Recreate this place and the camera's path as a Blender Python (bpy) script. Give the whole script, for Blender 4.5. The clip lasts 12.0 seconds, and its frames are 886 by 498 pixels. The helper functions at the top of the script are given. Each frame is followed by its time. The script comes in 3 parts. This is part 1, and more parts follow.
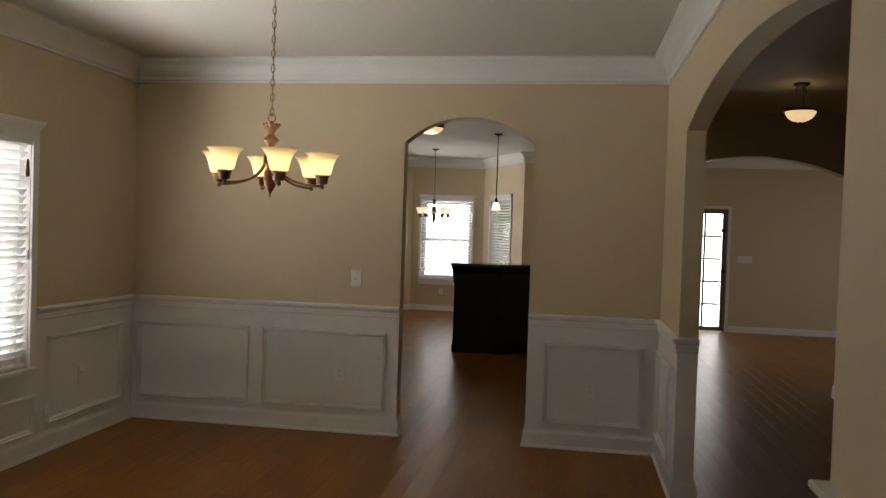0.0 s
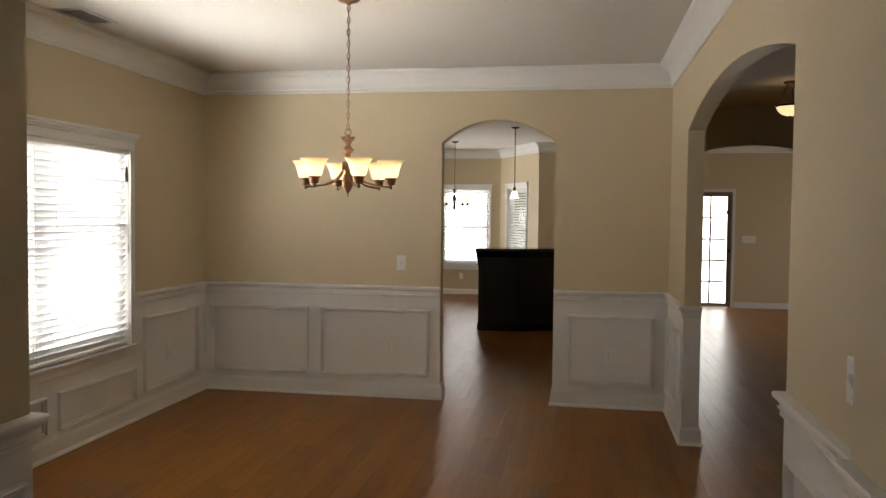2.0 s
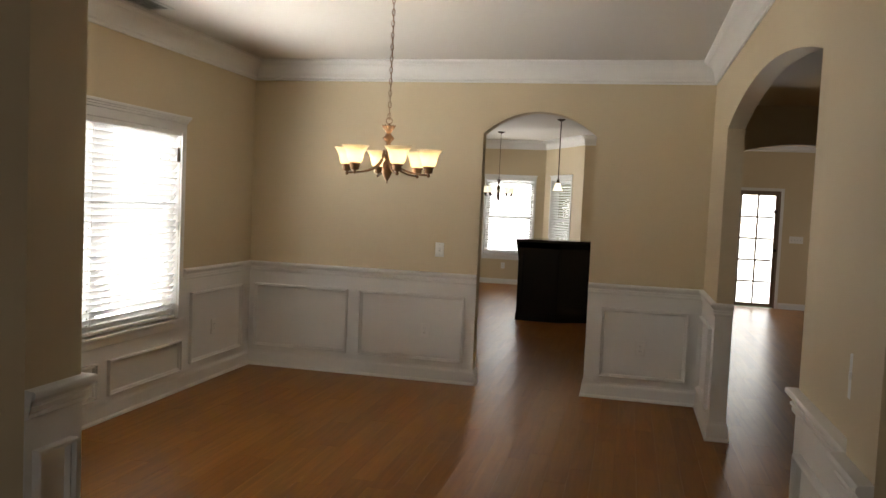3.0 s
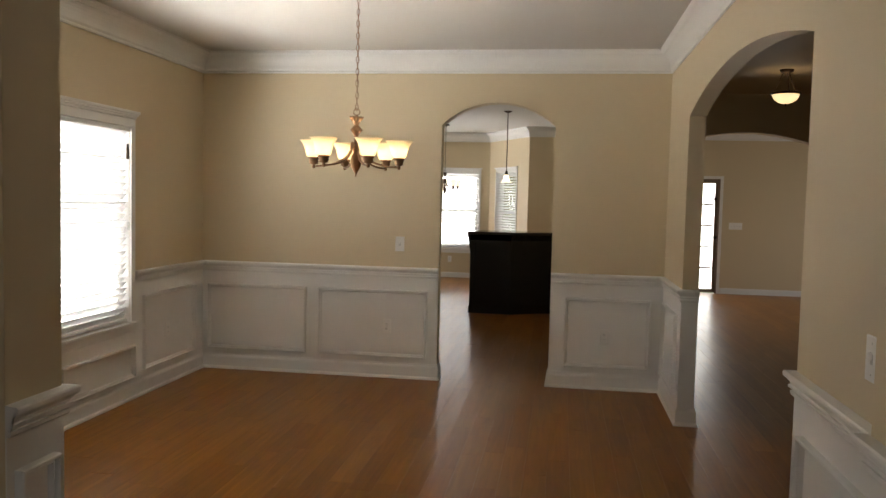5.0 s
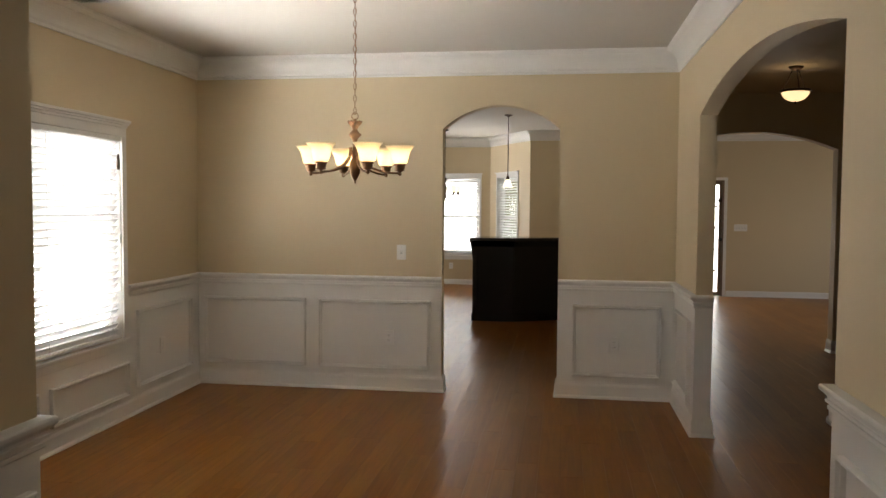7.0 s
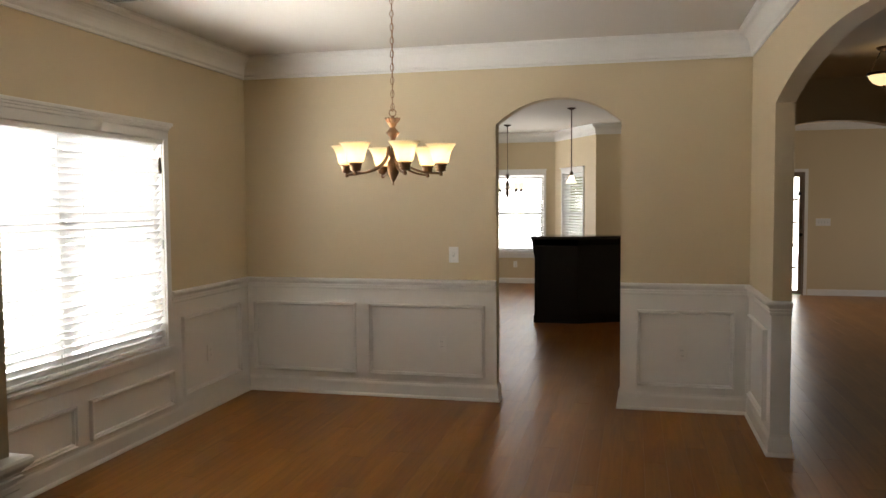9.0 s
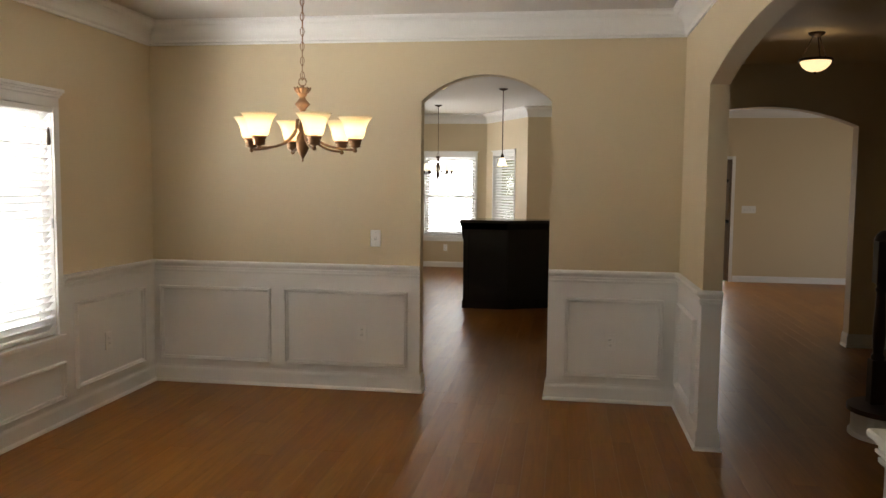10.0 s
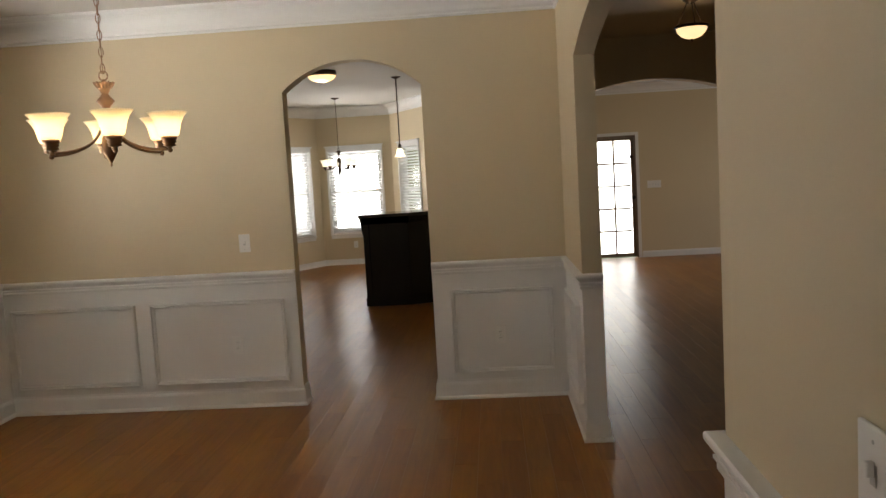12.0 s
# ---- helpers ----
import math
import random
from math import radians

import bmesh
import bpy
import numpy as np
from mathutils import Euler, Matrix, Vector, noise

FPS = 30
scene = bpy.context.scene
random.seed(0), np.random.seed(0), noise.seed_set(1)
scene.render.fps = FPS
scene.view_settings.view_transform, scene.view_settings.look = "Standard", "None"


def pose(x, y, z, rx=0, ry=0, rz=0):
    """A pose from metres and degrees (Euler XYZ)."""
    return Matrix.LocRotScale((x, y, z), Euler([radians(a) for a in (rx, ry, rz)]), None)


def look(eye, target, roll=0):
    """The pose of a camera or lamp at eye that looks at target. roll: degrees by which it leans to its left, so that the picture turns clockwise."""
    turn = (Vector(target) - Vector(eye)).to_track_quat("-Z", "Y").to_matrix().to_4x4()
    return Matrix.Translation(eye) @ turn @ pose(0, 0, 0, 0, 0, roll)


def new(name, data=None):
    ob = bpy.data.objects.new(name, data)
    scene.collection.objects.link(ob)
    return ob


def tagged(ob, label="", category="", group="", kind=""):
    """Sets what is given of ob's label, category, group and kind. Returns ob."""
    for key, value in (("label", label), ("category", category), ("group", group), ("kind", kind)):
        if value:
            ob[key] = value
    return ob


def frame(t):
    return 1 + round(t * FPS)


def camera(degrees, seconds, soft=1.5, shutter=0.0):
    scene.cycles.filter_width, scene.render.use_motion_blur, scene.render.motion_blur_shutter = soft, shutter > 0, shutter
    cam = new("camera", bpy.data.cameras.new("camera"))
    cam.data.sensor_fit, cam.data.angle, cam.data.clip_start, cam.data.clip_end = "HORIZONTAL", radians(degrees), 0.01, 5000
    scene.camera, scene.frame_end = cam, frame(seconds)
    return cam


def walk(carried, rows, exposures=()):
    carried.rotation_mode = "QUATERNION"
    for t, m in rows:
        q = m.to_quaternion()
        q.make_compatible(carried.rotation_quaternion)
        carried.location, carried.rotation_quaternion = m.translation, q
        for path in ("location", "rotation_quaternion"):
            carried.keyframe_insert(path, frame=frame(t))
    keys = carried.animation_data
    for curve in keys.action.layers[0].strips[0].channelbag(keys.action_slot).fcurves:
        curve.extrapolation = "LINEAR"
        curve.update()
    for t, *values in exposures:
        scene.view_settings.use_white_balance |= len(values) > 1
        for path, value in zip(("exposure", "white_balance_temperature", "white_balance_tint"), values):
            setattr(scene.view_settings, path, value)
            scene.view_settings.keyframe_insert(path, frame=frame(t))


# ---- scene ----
cam = camera(58.1, 12.0)
PATH = [
    (0, (1.185, 0.387, 1.502), (0.869, 2.36, 1.454), 1.9),
    (0.5, (1.18, 0.158, 1.506), (0.768, 2.113, 1.438), 0.3),
    (1, (1.212, -0.076, 1.516), (0.732, 1.861, 1.391), 1.0),
    (1.5, (1.128, -0.327, 1.511), (0.741, 1.632, 1.403), 1.1),
    (2, (1.108, -0.465, 1.52), (0.771, 1.505, 1.438), 0.6),
    (2.5, (1.172, -0.524, 1.528), (0.752, 1.429, 1.445), 2.9),
    (3, (1.199, -0.578, 1.521), (0.75, 1.368, 1.408), 2.6),
    (3.5, (1.115, -0.636, 1.526), (0.705, 1.318, 1.413), 2.3),
    (5.5, (0.975, -0.444, 1.496), (0.694, 1.533, 1.373), 1.3),
    (6, (0.971, -0.37, 1.498), (0.654, 1.602, 1.389), 1.1),
    (6.5, (0.939, -0.363, 1.499), (0.649, 1.612, 1.389), 0.4),
    (8.5, (0.912, -0.097, 1.528), (0.597, 1.876, 1.445), 0.2),
    (9, (0.997, 0.003, 1.534), (0.534, 1.945, 1.418), -0.4),
    (9.5, (1.019, 0.141, 1.52), (0.624, 2.096, 1.373), 0.3),
    (10, (1.012, 0.326, 1.525), (0.713, 2.297, 1.365), 0.6),
    (10.5, (1.103, 0.515, 1.51), (0.88, 2.496, 1.345), -0.3),
    (11, (1.254, 0.638, 1.503), (1.032, 2.618, 1.335), 0.8),
    (11.5, (1.291, 0.712, 1.503), (1.082, 2.693, 1.327), 0.2),
    (12, (1.344, 0.706, 1.511), (1.213, 2.693, 1.328), -3.3),
]
walk(cam, [(t, look(eye, target, roll)) for t, eye, target, roll in PATH], [(0, -0.72), (0.5, -0.42), (1, -0.22), (2.5, -0.15), (3.5, -0.16), (5.5, 0.02), (9.0, 0.0), (9.5, -0.04), (10.5, 0.14), (11.0, 0.11), (12.0, -0.06)])

# ---- world, sun, window light and added fill ----
W = bpy.data.worlds.new("sky")
scene.world = W
W.use_nodes = True
_n = W.node_tree.nodes
_sky = _n.new("ShaderNodeTexSky")
_sky.sky_type, _sky.sun_disc, _sky.sun_elevation, _sky.sun_rotation = "NISHITA", False, radians(68), radians(97)
_n["Background"].inputs["Strength"].default_value = 0.12
W.node_tree.links.new(_sky.outputs["Color"], _n["Background"].inputs["Color"])


def lamp(name, kind, m, energy, color, size=0.1, size_y=None):
    data = bpy.data.lights.new(name, kind)
    data.energy, data.color = energy, color
    if kind == "AREA":
        data.shape, data.size, data.size_y = "RECTANGLE", size, size_y or size
    elif kind == "POINT":
        data.shadow_soft_size = size
    elif kind == "SUN":
        data.angle = radians(size)
    ob = new(name, data)
    ob.matrix_world = m
    return ob


DAY = (1.0, 0.97, 0.93)
WARM = (1.0, 0.80, 0.56)
lamp("sun", "SUN", look((0, 0, 20), (-8, 1, 0)), 2.5, (1.0, 0.95, 0.88), 0.6)
lamp("sky_dining_window", "AREA", look((-2.72, 3.93, 0.95), (0, 3.93, 2.2)), 380, DAY, 2.0, 1.8)
lamp("sky_nook_middle", "AREA", look((-1.1, 15.55, 1.35), (-1.1, 0, 1.35)), 90, DAY, 1.3, 1.7)
lamp("sky_nook_east", "AREA", look((0.55, 14.65, 1.35), (-0.05, 14.3, 1.35)), 24, DAY, 1.1, 1.7)
lamp("sky_nook_west", "AREA", look((-2.75, 14.65, 1.35), (-2.1, 14.3, 1.35)), 130, DAY, 1.1, 1.7)
lamp("sky_patio_door", "AREA", look((3.25, 14.5, 1.05), (3.25, 0, 1.05)), 58, DAY, 1.3, 2.1)
# Fill for the living room, through an unseen opening added in its east wall.
lamp("fill_living_room", "AREA", look((7.4, 11.4, 1.5), (0, 11.4, 1.0)), 38, DAY, 1.8, 1.5)
# Fill from behind the camera, through an added entrance that stays unseen.
lamp("fill_foyer", "AREA", look((0.7, -2.55, 1.5), (0.7, 5, 1.5)), 10.0, DAY, 1.2, 1.6)

# ---- materials ----


def material(name, color, rough=0.5, metal=0.0, grain=0.0, scale=40.0, bump=0.0, blotch=0.0, blotch_scale=1.5, coat=0.0, spec=0.5):
    m = bpy.data.materials.new(name)
    m.use_nodes = True
    nt = m.node_tree
    b = nt.nodes["Principled BSDF"]
    b.inputs["Roughness"].default_value, b.inputs["Metallic"].default_value = rough, metal
    b.inputs["Coat Weight"].default_value, b.inputs["Specular IOR Level"].default_value = coat, spec
    b.inputs["Base Color"].default_value = (*color, 1)
    co = nt.nodes.new("ShaderNodeTexCoord")
    if grain or bump:
        fine = nt.nodes.new("ShaderNodeTexNoise")
        fine.inputs["Scale"].default_value, fine.inputs["Detail"].default_value = scale, 5
        nt.links.new(co.outputs["Object"], fine.inputs["Vector"])
        big = nt.nodes.new("ShaderNodeTexNoise")
        big.inputs["Scale"].default_value, big.inputs["Detail"].default_value = blotch_scale, 3
        nt.links.new(co.outputs["Object"], big.inputs["Vector"])
        add = nt.nodes.new("ShaderNodeMath")
        add.operation = "MULTIPLY_ADD"
        nt.links.new(fine.outputs["Fac"], add.inputs[0])
        add.inputs[1].default_value = grain
        mul = nt.nodes.new("ShaderNodeMath")
        mul.operation = "MULTIPLY_ADD"
        nt.links.new(big.outputs["Fac"], mul.inputs[0])
        mul.inputs[1].default_value, mul.inputs[2].default_value = blotch, 1.0 - (grain + blotch) / 2
        nt.links.new(mul.outputs[0], add.inputs[2])
        hue = nt.nodes.new("ShaderNodeMix")
        hue.data_type, hue.blend_type = "RGBA", "MULTIPLY"
        hue.inputs["Factor"].default_value = 1.0
        hue.inputs["A"].default_value = (*color, 1)
        nt.links.new(add.outputs[0], hue.inputs["B"])
        nt.links.new(hue.outputs["Result"], b.inputs["Base Color"])
        if bump:
            bp = nt.nodes.new("ShaderNodeBump")
            bp.inputs["Strength"].default_value, bp.inputs["Distance"].default_value = bump, 0.002
            nt.links.new(fine.outputs["Fac"], bp.inputs["Height"])
            nt.links.new(bp.outputs["Normal"], b.inputs["Normal"])
    return m


def wood_floor(name, per_island):
    m = bpy.data.materials.new(name)
    m.use_nodes = True
    nt = m.node_tree
    L = nt.links.new
    b = nt.nodes["Principled BSDF"]
    geo = nt.nodes.new("ShaderNodeNewGeometry")
    info = nt.nodes.new("ShaderNodeObjectInfo")
    rnd = geo.outputs["Random Per Island"] if per_island else info.outputs["Random"]
    jump = nt.nodes.new("ShaderNodeMath")
    jump.operation = "MULTIPLY"
    L(rnd, jump.inputs[0])
    jump.inputs[1].default_value = 57.0
    off = nt.nodes.new("ShaderNodeVectorMath")
    off.operation = "ADD"
    L(geo.outputs["Position"], off.inputs[0])
    L(jump.outputs[0], off.inputs[1])
    mp = nt.nodes.new("ShaderNodeMapping")
    mp.inputs["Scale"].default_value = (16, 1.1, 1)
    L(off.outputs[0], mp.inputs["Vector"])
    g = nt.nodes.new("ShaderNodeTexNoise")
    g.inputs["Scale"].default_value, g.inputs["Detail"].default_value, g.inputs["Distortion"].default_value = 1.6, 7, 0.8
    L(mp.outputs[0], g.inputs["Vector"])
    ramp = nt.nodes.new("ShaderNodeValToRGB")
    ramp.color_ramp.elements[0].position, ramp.color_ramp.elements[1].position = 0.28, 0.75
    ramp.color_ramp.elements[0].color, ramp.color_ramp.elements[1].color = (0.74, 0.72, 0.70, 1), (1.1, 1.1, 1.1, 1)
    L(g.outputs["Fac"], ramp.inputs["Fac"])
    # each plank takes its own tone between red-brown and honey
    turn = nt.nodes.new("ShaderNodeMath")
    turn.operation = "FRACT"
    L(jump.outputs[0], turn.inputs[0])
    tone = nt.nodes.new("ShaderNodeValToRGB")
    tone.color_ramp.elements[0].color, tone.color_ramp.elements[1].color = (0.225, 0.083, 0.0132, 1), (0.282, 0.118, 0.0202, 1)
    mid = tone.color_ramp.elements.new(0.45)
    mid.color = (0.252, 0.100, 0.0165, 1)
    L(turn.outputs[0], tone.inputs["Fac"])
    mx = nt.nodes.new("ShaderNodeMix")
    mx.data_type, mx.blend_type = "RGBA", "MULTIPLY"
    mx.inputs["Factor"].default_value = 1.0
    L(ramp.outputs["Color"], mx.inputs["A"])
    L(tone.outputs["Color"], mx.inputs["B"])
    L(mx.outputs["Result"], b.inputs["Base Color"])
    sm = nt.nodes.new("ShaderNodeTexNoise")
    sm.inputs["Scale"].default_value = 2.5
    L(geo.outputs["Position"], sm.inputs["Vector"])
    b.inputs["Specular IOR Level"].default_value = 0.15
    rr = nt.nodes.new("ShaderNodeMapRange")
    rr.inputs["To Min"].default_value, rr.inputs["To Max"].default_value = 0.29, 0.33
    L(sm.outputs["Fac"], rr.inputs["Value"])
    L(rr.outputs[0], b.inputs["Roughness"])
    bp = nt.nodes.new("ShaderNodeBump")
    bp.inputs["Strength"].default_value, bp.inputs["Distance"].default_value = 0.05, 0.0006
    L(g.outputs["Fac"], bp.inputs["Height"])
    L(bp.outputs["Normal"], b.inputs["Normal"])
    return m


def translucent(name, color, through_part, glow=0.0, glow_color=(1, 1, 1), rough=0.4):
    m = bpy.data.materials.new(name)
    m.use_nodes = True
    nt = m.node_tree
    b = nt.nodes["Principled BSDF"]
    b.inputs["Base Color"].default_value, b.inputs["Roughness"].default_value = (*color, 1), rough
    b.inputs["Emission Color"].default_value, b.inputs["Emission Strength"].default_value = (*glow_color, 1), glow
    tr = nt.nodes.new("ShaderNodeBsdfTranslucent")
    tr.inputs["Color"].default_value = (*color, 1)
    mix = nt.nodes.new("ShaderNodeMixShader")
    mix.inputs["Fac"].default_value = through_part
    nt.links.new(b.outputs[0], mix.inputs[1])
    nt.links.new(tr.outputs[0], mix.inputs[2])
    nt.links.new(mix.outputs[0], nt.nodes["Material Output"].inputs["Surface"])
    return m


def glass_material():
    m = bpy.data.materials.new("window_glass")
    m.use_nodes = True
    b = m.node_tree.nodes["Principled BSDF"]
    b.inputs["Transmission Weight"].default_value, b.inputs["Roughness"].default_value, b.inputs["IOR"].default_value = 1.0, 0.0, 1.45
    return m


def glow_material(name, color, strength):
    m = bpy.data.materials.new(name)
    m.use_nodes = True
    b = m.node_tree.nodes["Principled BSDF"]
    b.inputs["Emission Color"].default_value, b.inputs["Emission Strength"].default_value = (*color, 1), strength
    return m


PAINT = material("beige_wall_paint", (0.625, 0.52, 0.345), 0.62, grain=0.05, scale=260, bump=0.05, blotch=0.06)
WHITE = material("white_semigloss_trim", (0.79, 0.78, 0.755), 0.34, grain=0.03, scale=90, bump=0.02, blotch=0.05, blotch_scale=2.2)
CEIL = material("flat_ceiling_paint", (0.61, 0.58, 0.53), 0.85, grain=0.06, scale=320, bump=0.12, blotch=0.04)
PLANK = wood_floor("hardwood_plank", False)
PLANKS = wood_floor("hardwood_planks", True)
SUB = material("dark_subfloor", (0.03, 0.018, 0.01), 0.9, grain=0.2, scale=20)
ESPRESSO = material("espresso_cabinet_wood", (0.0072, 0.0066, 0.0068), 0.22, grain=0.5, scale=30, bump=0.03, blotch=0.3)
STONE = material("dark_stone_top", (0.02, 0.018, 0.017), 0.12, grain=0.9, scale=180, blotch=0.4, blotch_scale=12)
BRONZE = material("antique_bronze", (0.30, 0.175, 0.10), 0.32, metal=0.9, grain=0.35, scale=60, blotch=0.4, blotch_scale=9)
DARKBRONZE = material("dark_bronze", (0.07, 0.045, 0.03), 0.4, metal=0.85, grain=0.3, scale=60, blotch=0.3)
SHADE = translucent("frosted_amber_glass", (0.95, 0.86, 0.67), 0.66, 0.0, (1.0, 0.72, 0.36), 0.3)
BULB = glow_material("lit_bulb", (1.0, 0.86, 0.62), 17.0)
OPAL = translucent("alabaster_bowl", (0.95, 0.85, 0.68), 0.4, 1.25, (1.0, 0.76, 0.45), 0.35)
OPAL_OFF = translucent("white_frosted_glass", (0.9, 0.88, 0.84), 0.5, 1.3, (1.0, 0.85, 0.6), 0.3)
SLAT = translucent("white_blind_slat", (0.88, 0.88, 0.87), 0.06, rough=0.45)
PLASTIC = material("white_plastic", (0.82, 0.81, 0.78), 0.32, grain=0.02, scale=50)
VINYL = material("white_vinyl", (0.78, 0.78, 0.77), 0.4, grain=0.03, scale=60)
GLASS = glass_material()
DOORBROWN = material("brown_painted_door", (0.22, 0.165, 0.12), 0.45, grain=0.15, scale=40, blotch=0.1)
BLACK = material("black_metal", (0.02, 0.02, 0.02), 0.4, metal=0.6, grain=0.2)
DARKWOOD = material("dark_stained_wood", (0.035, 0.016, 0.009), 0.3, grain=0.5, scale=25, bump=0.03)
GREYMETAL = material("painted_vent_metal", (0.55, 0.55, 0.53), 0.45, grain=0.05, scale=40)
GRASS = material("lawn", (0.07, 0.10, 0.03), 0.9, grain=0.7, scale=30, blotch=0.4, blotch_scale=0.6)
# Near-black colour for the shade inside outlet slots and the vent.
SLOT_SHADE = material("slot_shadow", (0.02, 0.02, 0.02), 0.8, grain=0.1)

# ---- mesh helpers ----


def box(bm, x0, x1, y0, y1, z0, z1, bevel=0.0):
    r = bmesh.ops.create_cube(bm, size=1.0)
    for v in r["verts"]:
        v.co = Vector(((x0 + x1) / 2 + v.co.x * (x1 - x0), (y0 + y1) / 2 + v.co.y * (y1 - y0), (z0 + z1) / 2 + v.co.z * (z1 - z0)))
    if bevel:
        es = list({e for v in r["verts"] for e in v.link_edges})
        bmesh.ops.bevel(bm, geom=es, offset=bevel, segments=2, affect="EDGES", profile=0.5)
    return bm


def boxed(*a, bevel=0.0):
    return box(bmesh.new(), *a, bevel=bevel)


def prism(bm, pts, place):
    """Extrudes the outline pts; place(u, z, side) gives the point for side 0 and 1."""
    a = [bm.verts.new(place(u, z, 0)) for u, z in pts]
    b = [bm.verts.new(place(u, z, 1)) for u, z in pts]
    n = len(pts)
    bm.faces.new(a)
    bm.faces.new(b[::-1])
    for i in range(n):
        bm.faces.new((a[i], b[i], b[(i + 1) % n], a[(i + 1) % n]))
    return bm


def finish(bm, smooth=False):
    ng = [f for f in bm.faces if len(f.verts) > 4]
    if ng:
        bmesh.ops.triangulate(bm, faces=ng)
    bmesh.ops.recalc_face_normals(bm, faces=bm.faces[:])
    if smooth:
        for f in bm.faces:
            f.smooth = True


def part(name, bm, mat, parent=None, label="", smooth=False):
    finish(bm, smooth)
    me = bpy.data.meshes.new(name)
    bm.to_mesh(me)
    bm.free()
    me.materials.append(mat)
    ob = new(name, me)
    if parent is not None:
        ob.parent = parent
    if label:
        ob["label"] = label
    return ob


def thing(name, label, category, m=None, group="", kind=""):
    ob = new(name)
    ob.empty_display_size = 0.1
    if m is not None:
        ob.matrix_world = m
    return tagged(ob, label, category, group, kind)


def structure(name, bm, mat, label, smooth=False):
    return tagged(part(name, bm, mat, smooth=smooth), label, "", "", "structure")


def lathe(profile, steps=32, bm=None, at=(0, 0, 0), close=False):
    """Turns (radius, height) pairs about the z axis."""
    bm = bm or bmesh.new()
    rings = []
    for r, h in profile:
        if r < 1e-5:
            rings.append([bm.verts.new((at[0], at[1], at[2] + h))])
        else:
            rings.append([bm.verts.new((at[0] + r * math.cos(2 * math.pi * k / steps), at[1] + r * math.sin(2 * math.pi * k / steps), at[2] + h)) for k in range(steps)])
    for a, b in zip(rings, rings[1:]):
        for k in range(steps):
            q = [a[k % len(a)], a[(k + 1) % len(a)], b[(k + 1) % len(b)], b[k % len(b)]]
            q = list(dict.fromkeys(q))
            if len(q) > 2:
                bm.faces.new(q)
    return bm


def tube(points, radius, sides=10, bm=None, closed=False):
    bm = bm or bmesh.new()
    pts = [Vector(p) for p in points]
    n = len(pts)
    rings = []
    up = Vector((0, 0, 1))
    for i, p in enumerate(pts):
        d = (pts[(i + 1) % n] - pts[i - 1]) if closed else (pts[min(i + 1, n - 1)] - pts[max(i - 1, 0)])
        d.normalize()
        ref = up if abs(d.dot(up)) < 0.95 else Vector((1, 0, 0))
        s = d.cross(ref).normalized()
        t = s.cross(d)
        r = radius[i] if isinstance(radius, (list, tuple)) else radius
        rings.append([bm.verts.new(p + r * (math.cos(2 * math.pi * k / sides) * s + math.sin(2 * math.pi * k / sides) * t)) for k in range(sides)])
    pairs = list(zip(rings, rings[1:])) + ([(rings[-1], rings[0])] if closed else [])
    for a, b in pairs:
        for k in range(sides):
            bm.faces.new((a[k], a[(k + 1) % sides], b[(k + 1) % sides], b[k]))
    if not closed:
        bm.faces.new(rings[0])
        bm.faces.new(rings[-1][::-1])
    return bm


def mould(path, profile, bm=None, closed=False):
    """Sweeps (out, height) pairs along a plan path with mitred corners; out points to the right of the path."""
    bm = bm or bmesh.new()
    pts = [Vector(p) for p in path]
    n = len(pts)
    rows = []
    for i in range(n):
        def normal(a, b):
            d = (b - a).normalized()
            return Vector((d.y, -d.x))
        if closed or 0 < i < n - 1:
            n1, n2 = normal(pts[i - 1], pts[i]), normal(pts[i], pts[(i + 1) % n])
            mv = (n1 + n2) / max(1e-6, 1 + n1.dot(n2))
        else:
            mv = normal(pts[0], pts[1]) if i == 0 else normal(pts[-2], pts[-1])
        rows.append([bm.verts.new((pts[i].x + mv.x * o, pts[i].y + mv.y * o, h)) for o, h in profile])
    m = len(profile)
    for i in range(n if closed else n - 1):
        a, b = rows[i], rows[(i + 1) % n]
        for k in range(m):
            bm.faces.new((a[k], a[(k + 1) % m], b[(k + 1) % m], b[k]))
    if not closed:
        bm.faces.new(rows[0])
        bm.faces.new(rows[-1][::-1])
    return bm


def frame_sweep(u0, u1, v0, v1, profile, place, bm=None):
    """A mitred rectangular frame; profile gives (inward, out) pairs, place(u, v, out) the point."""
    bm = bm or bmesh.new()
    rows = []
    for u, v, su, sv in ((u0, v0, 1, 1), (u1, v0, -1, 1), (u1, v1, -1, -1), (u0, v1, 1, -1)):
        rows.append([bm.verts.new(place(u + su * a, v + sv * a, o)) for a, o in profile])
    m = len(profile)
    for i in range(4):
        a, b = rows[i], rows[(i + 1) % 4]
        for k in range(m):
            bm.faces.new((a[k], a[(k + 1) % m], b[(k + 1) % m], b[k]))
    return bm


def arc(a, b, spring, rise, steps=28):
    """Points of a segmental arch from (a, spring) to (b, spring)."""
    half = (b - a) / 2
    r = (half * half + rise * rise) / (2 * rise)
    top = math.asin(half / r)
    return [((a + b) / 2 + r * math.sin(t), spring + rise - r + r * math.cos(t)) for t in (-top + 2 * top * k / steps for k in range(steps + 1))]


def wall(name, axis, a, b, f0, f1, top, label, openings=(), mat=None):
    """A wall along axis from a to b with faces at f0 and f1; openings: (from, to, sill, head, rise)."""
    bm = bmesh.new()
    if axis == "x":
        place = lambda u, z, s: (u, (f0, f1)[s], z)
    else:
        place = lambda u, z, s: ((f0, f1)[s], u, z)
    rect = lambda u0, u1, z0, z1: prism(bm, [(u0, z0), (u1, z0), (u1, z1), (u0, z1)], place)
    at = a
